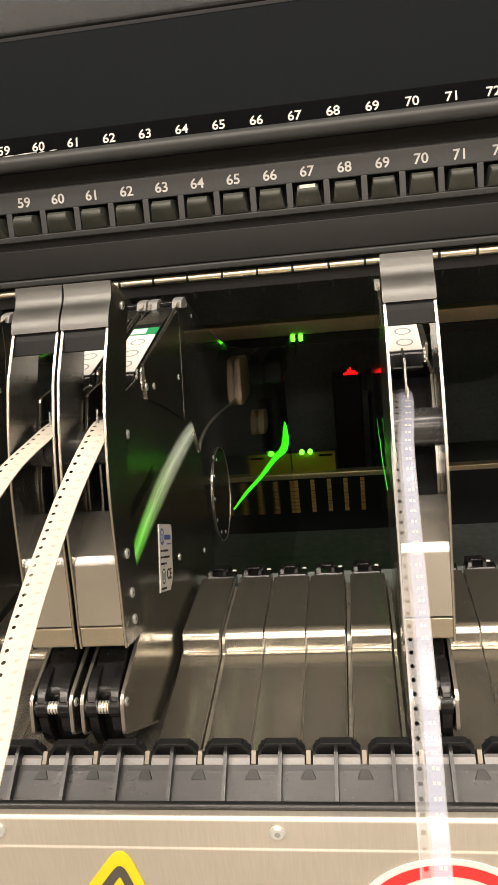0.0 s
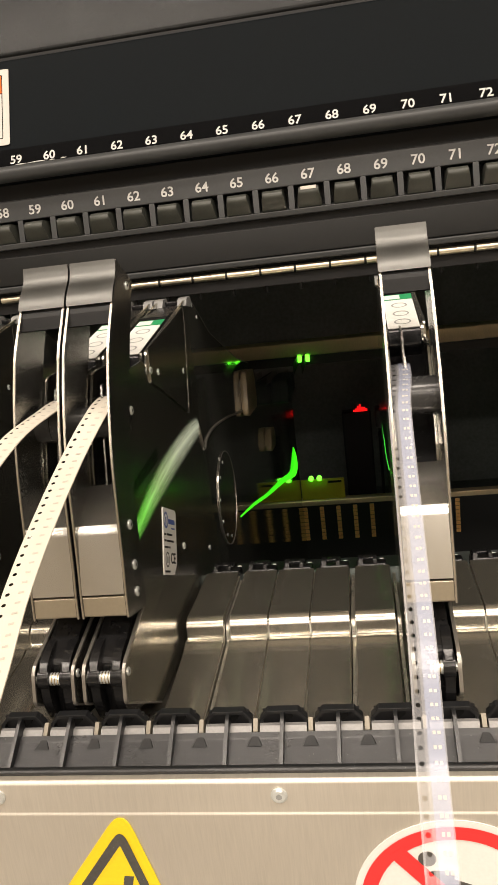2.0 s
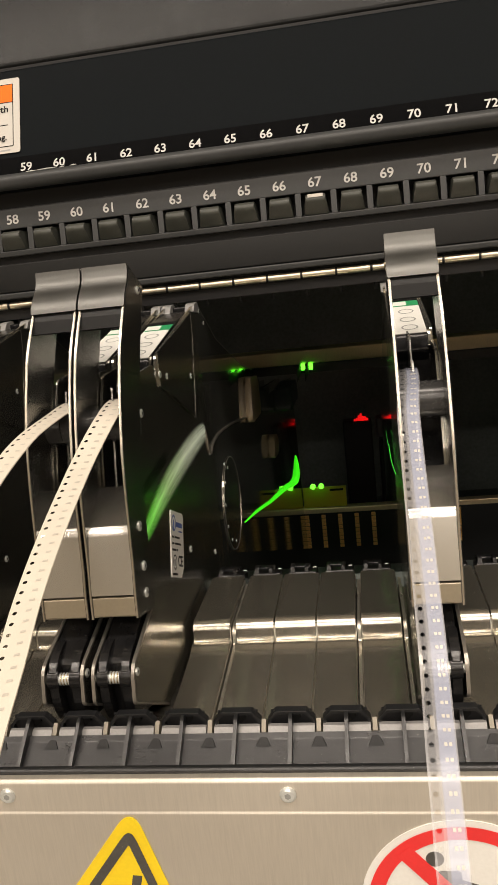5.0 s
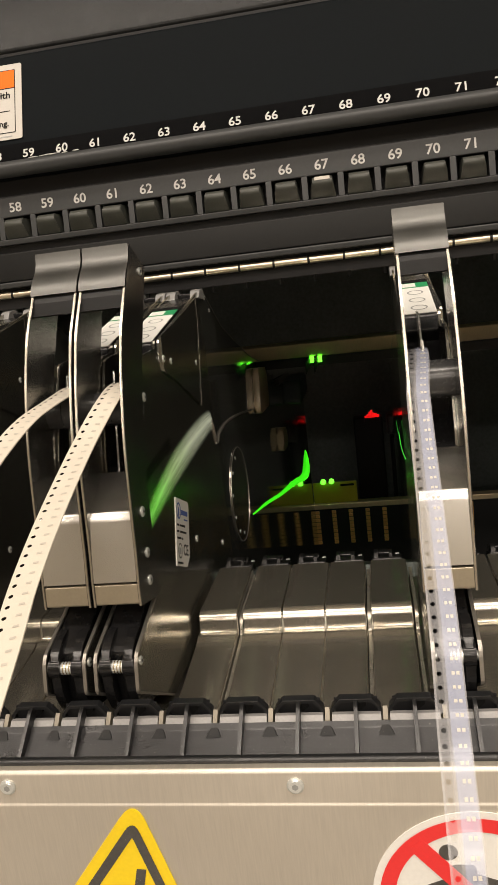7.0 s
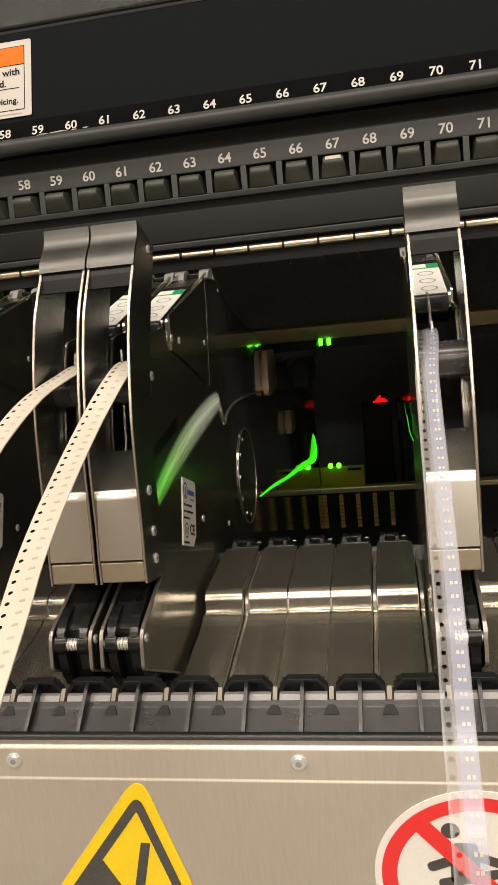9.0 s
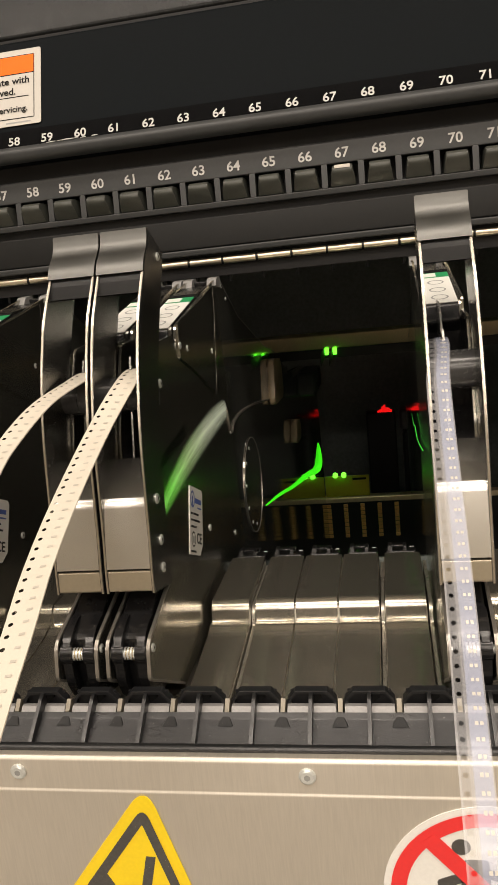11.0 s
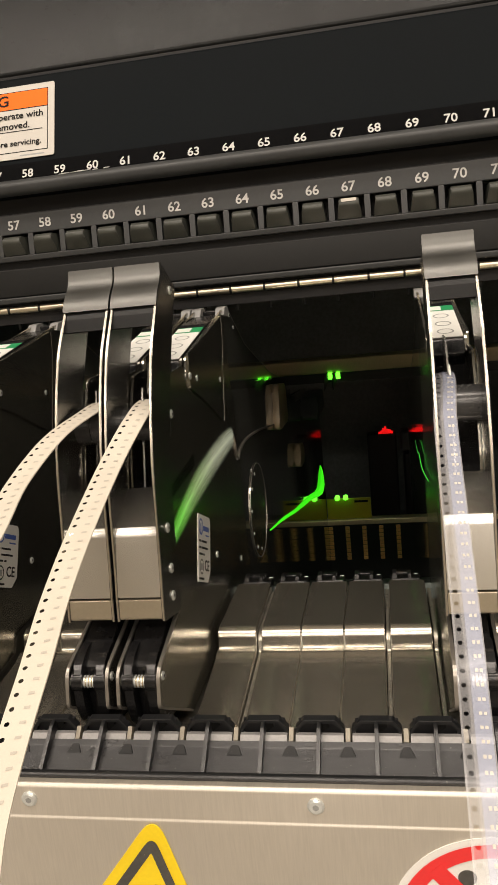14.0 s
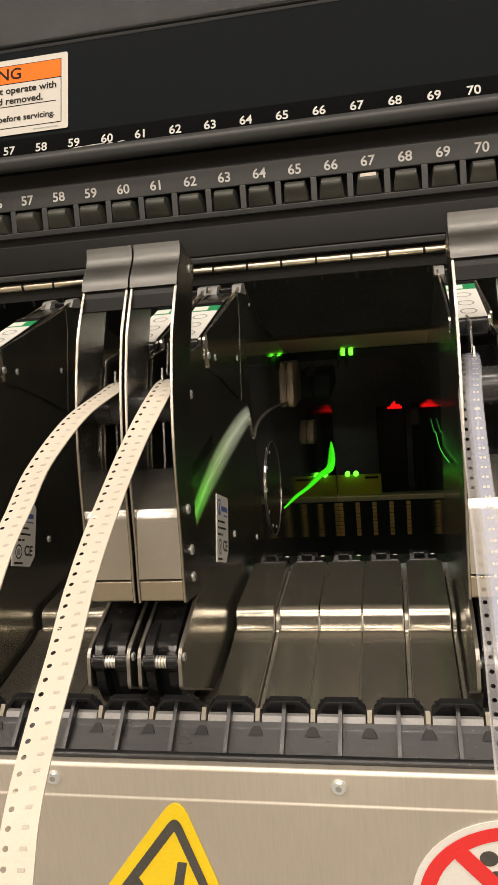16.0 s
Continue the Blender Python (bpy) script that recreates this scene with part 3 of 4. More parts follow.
strip_l = part("light_strip", prism([(0.2064, 0.8726), (0.2088, 0.8748), (0.2104, 0.8748), (0.2104, 0.8700), (0.2064, 0.8700)], -h + 0.0002, h - 0.0002), "dull_strip", rail, "bright metal strip behind the pockets")
notch_bm = bmesh.new()
va = [notch_bm.verts.new(v) for v in ((-0.0026, 0.2018, 0.8715), (0.0026, 0.2018, 0.8715), (0.0009, 0.2055, 0.8734), (-0.0009, 0.2055, 0.8734), (-0.0011, 0.2060, 0.8742), (0.0011, 0.2060, 0.8742),
                                     (-0.0032, 0.2062, 0.8708), (0.0032, 0.2062, 0.8708))]
for f in ((0, 1, 2, 3), (3, 2, 5, 4), (0, 3, 4, 6), (1, 7, 5, 2), (0, 6, 7, 1), (4, 5, 7, 6)):
    notch_bm.faces.new([va[i] for i in f])
notch = part("notch", notch_bm, "rail", rail)
gapfloor = part("slot_tongue", prism([(0.2066, 0.8740), (0.2100, 0.8770), (0.2160, 0.8716), (0.2160, 0.8650), (0.2070, 0.8650)], -0.0008, 0.0008), "tongue", rail, "bright metal slot tongue")
for i, x in enumerate(SLOT):
    for src, dx in ((rib, 0), (hood, 0), (web, 0), (peg_side, 0), (strip_l, 0), (notch, PITCH / 2), (gapfloor, PITCH / 2)):
        ob = src if i == 0 else new(src.name.split(".")[0], src.data)
        ob.parent, ob.location = rail, (x + dx + 0.0012, 0, 0)

# ---- stainless front panel ----
front = thing("front_panel", (0, 0.19, 0.4), "brushed stainless front panel of the feeder bank", "machine panel")
path = rounded([(0.2040, 0.8600), (0.1870, 0.8723), (0.1842, 0.8727), (0.1831, 0.8717), (0.1823, 0.8611), (0.1818, 0.8603), (0.1818, 0.30)], [0, 0.0008, 0.0005, 0.0006, 0.0003, 0.0004, 0], 4)
part("sheet", prism(path + [(0.2040, 0.30)], X0, X1), "panel", front, smooth=True)
for x in (-0.3065, -0.2080, -0.1098, -0.0117, 0.0868):
    screw_head(front, (x, 0.1827, 0.8672), (0, -1, 0), 0.0028, socket="screw_socket")

# warning triangle
PY = 0.1817
def on_panel(x, z, lift=0.0, turn=0.0):
    return pose(x, PY - lift, z, 90, 0, 0) @ pose(0, 0, 0, 0, 0, turn)

sign = thing("warning_triangle", (-0.07, PY, 0.80), "yellow triangular warning sign stuck on the stainless panel", "sign")
S = 0.100
tri = [(0, 0), (-S * 0.4225, -S * 0.866), (S * 0.4225, -S * 0.866)]
TM = on_panel(-0.0655, 0.8641, 0, -11)
part("field", flat(rounded(tri, 0.0105, 8), TM, 0.0003), "yellow", sign)
def inset(ps, d):
    c = Vector((0, -S * 0.5773))
    return [tuple(c + (Vector(p) - c) * (1 - d / (S * 0.2887))) for p in ps]
outer, inner = inset(tri, 0.0042), inset(tri, 0.0080)
bm = bmesh.new()
o, q = rounded(outer, 0.006, 6), rounded(inner, 0.0008, 6)
vo, vi = [[bm.verts.new((x, y, 0.0005)) for x, y in r] for r in (o, q)]
for i in range(len(vo)):
    j = (i + 1) % len(vo)
    bm.faces.new((vo[i], vo[j], vi[j], vi[i]))
bm.transform(TM)
part("border_band", bm, "sign_black", sign, "scratched black border band")
part("bar", flat([(0.0020, -0.0288), (0.0053, -0.0284), (0.0035, -0.060), (0.0000, -0.060)], TM @ pose(0, 0, 0.0003)), "sign_black", sign)
part("wedge", flat([(-0.0115, -0.0392), (-0.0035, -0.0498), (-0.0035, -0.070), (-0.0300, -0.070)], TM @ pose(0, 0, 0.0003)), "sign_black", sign)

# prohibition disc
CX, CZ, CR = 0.0427, 0.8253, 0.0332
disc = thing("prohibition_sign", (CX, PY, CZ), "round red and white prohibition sign on the stainless panel", "sign")
circle = lambda r, n=64: [(r * math.cos(2 * math.pi * i / n), r * math.sin(2 * math.pi * i / n)) for i in range(n)]
CM = on_panel(CX, CZ, 0, 0)
part("field", flat(circle(CR), CM, 0.0003), "sign_white", disc)
bm = bmesh.new()
vo, vi = [[bm.verts.new((x, y, 0.0006)) for x, y in circle(r)] for r in (CR - 0.0023, CR - 0.0072)]
for i in range(64):
    j = (i + 1) % 64
    bm.faces.new((vo[i], vo[j], vi[j], vi[i]))
bm.transform(CM)
part("ring", bm, "red", disc, "red ring")
part("slash", flat(rect(-CR + 0.005, CR - 0.005, -0.0028, 0.0028), CM @ pose(0, 0, 0.0004, 0, 0, -49), 0.0003), "red", disc, "red diagonal bar")
part("dot", flat(circle(0.0029, 24), CM @ pose(-0.0085, 0.0182, 0.0003)), "sign_black", disc)
part("block", flat(rounded([(-0.0044, -0.004), (0.0050, -0.004), (0.0042, 0.0115), (-0.0030, 0.0115), (-0.0044, 0.0092)], 0.0015, 3), CM @ pose(-0.0045, 0.002, 0.0003)), "sign_black", disc)
part("bar", flat(rect(-0.0065, 0.0065, -0.0018, 0.0018, 0.0017), CM @ pose(-0.0100, 0.0060, 0.0003, 0, 0, 23)), "sign_black", disc)
part("bar", flat(rect(-0.007, 0.007, -0.0017, 0.0017, 0.0016), CM @ pose(0.0045, 0.0065, 0.0003, 0, 0, -20)), "sign_black", disc)
part("bar", flat(rect(-0.010, 0.010, -0.0018, 0.0018, 0.0016), CM @ pose(-0.0030, -0.0004, 0.0003, 0, 0, 14)), "sign_black", disc)

# ---- tape feeders ----
W = 0.0188
FRONT = [(0.2802, 1.0402), (0.2790, 1.0378), (0.2745, 1.0322), (0.2690, 1.0262), (0.2558, 1.0108), (0.2502, 1.0010), (0.2455, 0.9912), (0.2396, 0.9755), (0.2360, 0.9615),
         (0.2327, 0.9431), (0.2305, 0.9300), (0.2280, 0.9186), (0.2268, 0.9104)]
REAR = [(0.2480, 0.9040), (0.2515, 0.9218), (0.2545, 0.9444), (0.2622, 0.9699), (0.2695, 0.9867), (0.2790, 1.0025), (0.2884, 1.0165), (0.2970, 1.0290), (0.2968, 1.0308), (0.2885, 1.0356)]
BODY = [(0.2850, 0.9960), (0.2990, 0.9960), (0.3035, 0.9915), (0.3075, 0.9990), (0.3540, 1.0060), (0.4000, 1.0126), (0.4000, 0.8480), (0.3700, 0.8520), (0.2506, 0.8570), (0.2120, 0.8835), (0.2155, 0.8960),
        (0.2470, 0.9040), (0.2530, 0.9300), (0.2600, 0.9600), (0.2680, 0.9800), (0.2780, 0.9960)]
REAR_BODY = [(0.4002, 1.0127), (0.4110, 1.0130), (0.4580, 0.9860), (0.5520, 0.9530), (0.6100, 0.9390), (0.7000, 0.9000), (0.9520, 0.8700), (0.9520, 0.6100), (0.4002, 0.6100)]


def ring_of(ro, ri, x0, x1, y, z, n=48):
    """A flat ring round the x axis, from x0 to x1."""
    bm = bmesh.new()
    loops = [[bm.verts.new((x, y + r * math.cos(2 * math.pi * i / n), z + r * math.sin(2 * math.pi * i / n))) for i in range(n)] for x, r in ((x0, ro), (x1, ro), (x1, ri), (x0, ri))]
    for a, b in zip(loops, loops[1:] + loops[:1]):
        for i in range(n):
            bm.faces.new((a[i], a[(i + 1) % n], b[(i + 1) % n], b[i]))
    return bm


def flat_ring(ro, ri, cx, cy, m, n=28, sx=1.0):
    """A thin printed ring on the pose m."""
    bm = bmesh.new()
    o, q = [[bm.verts.new((cx + sx * r * math.cos(2 * math.pi * i / n), cy + r * math.sin(2 * math.pi * i / n), 0.0001)) for i in range(n)] for r in (ro, ri)]
    for i in range(n):
        bm.faces.new((o[i], o[(i + 1) % n], q[(i + 1) % n], q[i]))
    bm.transform(m)
    return bm


def feeder(x):
    """A tape feeder whose left face stands at x."""
    f = thing("tape_feeder", (x + W / 2, 0.30, 0.862), "black and nickel tape feeder with a curved grip", "tape feeder", "feeders in the bank")
    e = 0.0011
    for s in (0, 1):
        xa = x if s == 0 else x + W - e
        outline = [tuple(p) for p in smooth_path(FRONT, 3)] + [tuple(p) for p in smooth_path(REAR, 3)]
        hs = part("grip_side", prism(outline, xa, xa + e), "band", f, smooth=False)
        cut = [(y - 0.00025, z) for y, z in (tuple(p) for p in smooth_path(FRONT[3:], 3))]
        strip_edge = cut + [(y + 0.0006, z) for y, z in cut[::-1]]
        part("cut_edge", prism(strip_edge, xa + 0.00025, xa + e - 0.00025), "edge", hs, "bright bare steel edge")
        xb = x + e if s == 0 else x + W - 2 * e
        part("side_plate", prism(rounded(BODY, [0.002] * 5 + [0, 0] + [0.002] * 9, 3), xb, xb + e), "dark_metal", f, "blackened steel side plate")
        part("rear_plate", prism(rounded(REAR_BODY, [0] + [0.002] * 7 + [0], 3), xb, xb + e), "polished", f, "polished blackened steel rear plate")
        for trim in ([(0.4020, 1.0128), (0.4110, 1.0129), (0.4580, 0.9860), (0.5520, 0.9530), (0.6090, 0.9392)],):
            part("cut_edge", prism(sheet(trim, 0.0005), xb - 0.00005, xb + e + 0.00005), "trim", f)
        foot = [(0.2506, 0.8573), (0.2120, 0.8833), (0.2153, 0.8960), (0.2480, 0.9042)]
        ft = part("foot_edge", prism(sheet(rounded(foot, [0, 0.002, 0.004, 0], 4), 0.0009), xb - 0.0001, xb + e + 0.0001), "trim", f, "bare steel edge")
    xi, xo = x + e, x + W - e
    # grip, strap and lower box between the side plates
    grip = smooth_path([(0.2790, 1.0405), (0.2784, 1.0380), (0.2773, 1.0355), (0.2752, 1.0330), (0.2724, 1.0308), (0.2700, 1.0286), (0.2684, 1.0266), (0.2672, 1.0245)], 5)
    part("grip", prism(sheet([tuple(p) for p in grip], 0.0012), x - 0.0001, x + W + 0.0001, 0.0003), "grip", f, "satin grey metal grip", smooth=True)
    part("strap", prism(sheet([(0.2700, 1.0268), (0.2665, 1.0215), (0.2640, 1.0168)], 0.001), xi, xo), "strap", f)
    box_path = rounded([(0.2560, 0.9535), (0.2356, 0.9440), (0.2343, 0.9418), (0.2285, 0.9193)], [0, 0.0008, 0.0008, 0], 5)
    part("lower_box", prism(sheet(box_path, 0.0012), xi, xo), "chrome", f, "brushed nickel lower front", smooth=True)
    part("lower_lip", prism(rounded([(0.2284, 0.9184), (0.2270, 0.9106), (0.2480, 0.9080), (0.2480, 0.9184)], [0.0006, 0.0012, 0, 0]), xi, xo), "lip", f, "champagne-coloured lower lip")
    # inside of the window
    part("inner_back", box(xi + e, xo - e, 0.300, 0.302, 0.905, 0.990), "black", f)
    part("inner_wall", prism([(0.2560, 0.9500), (0.2640, 0.9760), (0.2700, 0.9920), (0.2760, 0.9880), (0.2830, 1.0000), (0.3000, 1.0000), (0.3000, 0.9500)], x + 0.0072, x + 0.0080), "band", f)
    part("inner_floor", prism([(0.2560, 0.9525), (0.3000, 0.9560), (0.3000, 0.9500), (0.2560, 0.9480)], xi, xo), "black", f)
    rl = part("roller", rod((xi, 0.2640, 0.9780), (x + 0.0074, 0.2640, 0.9780), 0.0068, 24), "roller", f, smooth=True)
    part("roller", rod((x + 0.0078, 0.2640, 0.9780), (xo, 0.2640, 0.9780), 0.0072, 24), "roller", f, smooth=True)
    # key block with its label
    blk = part("key_block", prism(rounded([(0.3010, 0.9860), (0.2960, 0.9920), (0.3000, 0.9985), (0.3565, 1.0072), (0.3590, 1.0085), (0.4000, 1.0100), (0.4000, 0.9800), (0.3020, 0.9800)], 0.0012, 3), x + 0.0026, x + W - 0.0026, 0.0006), "black", f)
    lm = pose(x + W / 2, 0.3005, 0.99862, math.degrees(math.atan2(0.0087, 0.0565)), 0, 0)
    lab = part("key_label", flat(rect(-0.0066, 0.0066, 0.0005, 0.046, 0.0008), lm, 0.0003), "white", f, "white key label with green header")
    part("header", flat(rect(-0.0066, 0.0066, 0.0463, 0.056), lm, 0.0003), "green_ink", lab)
    part("header", flat(rect(-0.0064, 0.0010, 0.0478, 0.0548), lm @ pose(0, 0, 0.0003), 0.0001), "white", lab)
    for yk in (0.009, 0.022, 0.036):
        part("key", flat_ring(0.0040, 0.0032, 0, yk, lm @ pose(0, 0, 0.0003), 24, 0.9), "grey_ink", lab)
    # rear tabs
    for s in (-1, 1):
        tab = part("tab", prism(rounded([(0.3960, 1.0095), (0.4000, 1.0135), (0.4090, 1.0138), (0.4120, 1.0095), (0.4060, 1.0080)], 0.001, 3), x + W / 2 + s * 0.0068 - 0.0026, x + W / 2 + s * 0.0068 + 0.0026, 0.0005), "grey_tab", f, "pale grey tab")
    part("crossbar", box(x + 0.003, x + W - 0.003, 0.404, 0.409, 1.0095, 1.0120, 0.0005), "black", f)
    # raised side panel, screws, side label and cap on the right side
    xr = x + W
    raised = [(0.3075, 1.0000), (0.3560, 1.0055), (0.3880, 1.0100), (0.3860, 0.9980), (0.3690, 0.9550), (0.3300, 0.9745), (0.3060, 0.9845)]
    rp = part("raised_panel", prism(rounded(raised, 0.001, 2), xr - e - 0.0001, xr - 0.0002), "dark_metal", f)
    part("rim", prism(sheet([(0.3878, 1.0095), (0.3858, 0.9980), (0.3690, 0.9552)], 0.0005), xr - e, xr - 0.00015), "trim", rp)
    for y, z, r in ((0.2890, 1.0290, 0.0018), (0.2440, 0.9410, 0.0020), (0.2420, 0.9250, 0.0020), (0.2400, 0.9145, 0.0020)):
        screw_head(f, (xr, y, z), (1, 0, 0), r)
    for y, z, r in ((0.3070, 0.9900, 0.0017), (0.3190, 0.9870, 0.0016), (0.3690, 0.9780, 0.0015)):
        screw_head(f, (xr - 0.0003, y, z), (1, 0, 0), r)
    for y, z, r in ((0.2720, 0.9800, 0.0019), (0.2185, 0.8925, 0.0017), (0.3220, 0.8980, 0.0017), (0.3770, 0.8730, 0.0015), (0.4150, 1.0080, 0.0013), (0.4250, 1.0000, 0.0011), (0.3960, 0.9270, 0.0011), (0.4360, 0.9080, 0.0012)):
        screw_head(f, (xr - e, y, z), (1, 0, 0), r)
    sm = pose(xr - e, 0.2980, 0.9105, 90, 0, 90) @ pose(0, 0, 0, 0, 0, -26) @ Matrix.Diagonal((1.08, 1.13, 1, 1))
    sl = part("side_label", flat([(-0.0105, 0.0135), (-0.0105, -0.0135), (0.0060, -0.0135), (0.0105, -0.0090), (0.0105, 0.0120), (0.0090, 0.0135)], sm, 0.0003), "silver_label", f, "silver foil rating label")
    sm2 = sm @ pose(0, 0, 0.0003)
    part("emblem", flat_ring(0.0034, 0.0026, -0.0062, 0.0085, sm2), "blue_ink", sl)
    part("emblem", flat(rect(-0.0068, -0.0056, 0.0060, 0.0098), sm2, 0.0001), "blue_ink", sl)
    part("emblem", flat(rect(-0.0022, 0.0078, 0.0072, 0.0092), sm2, 0.0001), "blue_ink", sl)
    part("emblem", flat(rect(0.0020, 0.0078, 0.0052, 0.0058), sm2, 0.0001), "blue_ink", sl)
    for z0, x0, w0 in ((0.0028, -0.0090, 0.0028), (0.0028, -0.0050, 0.0085), (0.0002, -0.0090, 0.0028), (0.0002, -0.0050, 0.0105), (-0.0024, -0.0090, 0.0060), (-0.0024, -0.0020, 0.0020), (-0.0122, -0.0090, 0.0080)):
        part("line", flat(rect(x0, x0 + w0, z0 - 0.00042, z0 + 0.00042), sm2, 0.0001), "black_ink", sl)
    part("mark", flat_ring(0.0031, 0.0025, -0.0050, -0.0074, sm2), "black_ink", sl)
    part("mark", flat(rect(-0.0064, -0.0036, -0.0088, -0.0062), sm2, 0.0001), "grey_ink", sl)
    writing("mark", "CE", 0.0062, sm2 @ pose(0.0040, -0.0070, 0.0001), "black_ink", sl)
    cap = part("round_cap", rod((xr - e, 0.4470, 0.8780), (xr - 0.0006, 0.4470, 0.8780), 0.0310, 48), "dark_metal", f, "round blackened cap")
    part("rim", ring_of(0.0310, 0.0306, xr - e, xr - 0.0003, 0.4470, 0.8780), "trim", cap)
    for i in range(6):
        a = math.pi * (0.55 + 0.18 * i)
        screw_head(cap, (xr - 0.0006, 0.447 + 0.026 * math.cos(a), 0.878 + 0.026 * math.sin(a)), (1, 0, 0), 0.0011)
    # foot: fork and pin
    part("foot_block", prism(rounded([(0.2220, 0.8700), (0.2200, 0.8960), (0.2500, 0.9090), (0.2600, 0.9090), (0.2600, 0.8650), (0.2450, 0.8640)], 0.002, 3), x + 0.0036, x + W - 0.0036, 0.0006), "black", f)
    for s in (-1, 1):
        c = x + W / 2 + s * 0.0044
        part("fork_arm", prism(rounded([(0.2150, 0.8800), (0.2150, 0.8950), (0.2230, 0.9000), (0.2320, 0.9010), (0.2320, 0.8700), (0.2200, 0.8700)], 0.004, 4), c - 0.0017, c + 0.0017, 0.0005), "black", f)
        part("boss", rod((c - 0.0021, 0.2185, 0.8908), (c + 0.0021, 0.2185, 0.8908), 0.0044, 24), "black", f, smooth=True)
    part("pin", rod((x + 0.0022, 0.2175, 0.8908), (x + W - 0.0022, 0.2175, 0.8908), 0.0017, 14), "screw", f, smooth=True)
    part("pin_collar", rod((x + W / 2 - 0.0022, 0.2175, 0.8908), (x + W / 2 + 0.0022, 0.2175, 0.8908), 0.0024, 18), "screw", f, "ribbed steel collar", smooth=True)
    for i in (-1, 0, 1):
        part("groove_ring", rod((x + W / 2 + i * 0.0012 - 0.0002, 0.2175, 0.8908), (x + W / 2 + i * 0.0012 + 0.0002, 0.2175, 0.8908), 0.00246, 18), "brass", f)
    return f


fb = feeder(-0.0868)
copies = [copy_thing(fb, Matrix.Translation((dx - 0.0868 + W / 2, 0.30, 0.862))) for dx in (-0.0198, -0.0990)]
copies.append(copy_thing(fb, Matrix.Translation((0.1215 - 0.0868 + W / 2, 0.30, 0.862)) @ Matrix.Rotation(-0.0106, 4, "Z")))


# reflections painted as glow on the two feeders that face each other
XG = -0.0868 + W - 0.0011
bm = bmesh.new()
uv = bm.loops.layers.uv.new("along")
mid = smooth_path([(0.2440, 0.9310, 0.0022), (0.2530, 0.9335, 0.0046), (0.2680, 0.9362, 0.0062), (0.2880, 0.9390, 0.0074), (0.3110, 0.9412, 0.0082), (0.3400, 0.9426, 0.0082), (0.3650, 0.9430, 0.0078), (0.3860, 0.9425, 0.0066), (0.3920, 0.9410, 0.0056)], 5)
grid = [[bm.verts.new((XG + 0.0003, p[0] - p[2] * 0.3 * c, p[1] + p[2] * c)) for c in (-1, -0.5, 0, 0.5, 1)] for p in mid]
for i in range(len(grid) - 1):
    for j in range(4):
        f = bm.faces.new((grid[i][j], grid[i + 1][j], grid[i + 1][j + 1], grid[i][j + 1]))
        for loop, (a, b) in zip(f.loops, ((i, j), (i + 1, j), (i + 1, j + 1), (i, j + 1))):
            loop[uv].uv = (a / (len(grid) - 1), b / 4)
part("light_guide", bm, "soft_guide", fb, "painted reflection on the plate, green at its front end")
fc = copies[-1]
fc["base"] = (0.1215 - 0.0868 + W / 2, 0.30, 0.862)
# Glowing line painted for a green reflection in the right plate.
part("light_wire", tube([(0.0339, 0.506, 0.904), (0.0339, 0.456, 0.9084), (0.0339, 0.430, 0.915), (0.0339, 0.394, 0.9174), (0.0339, 0.353, 0.925), (0.0339, 0.303, 0.9364)], [0.00015, 0.0003, 0.00025]), "glow_dim", fc, "thin green reflection painted as a glowing line")

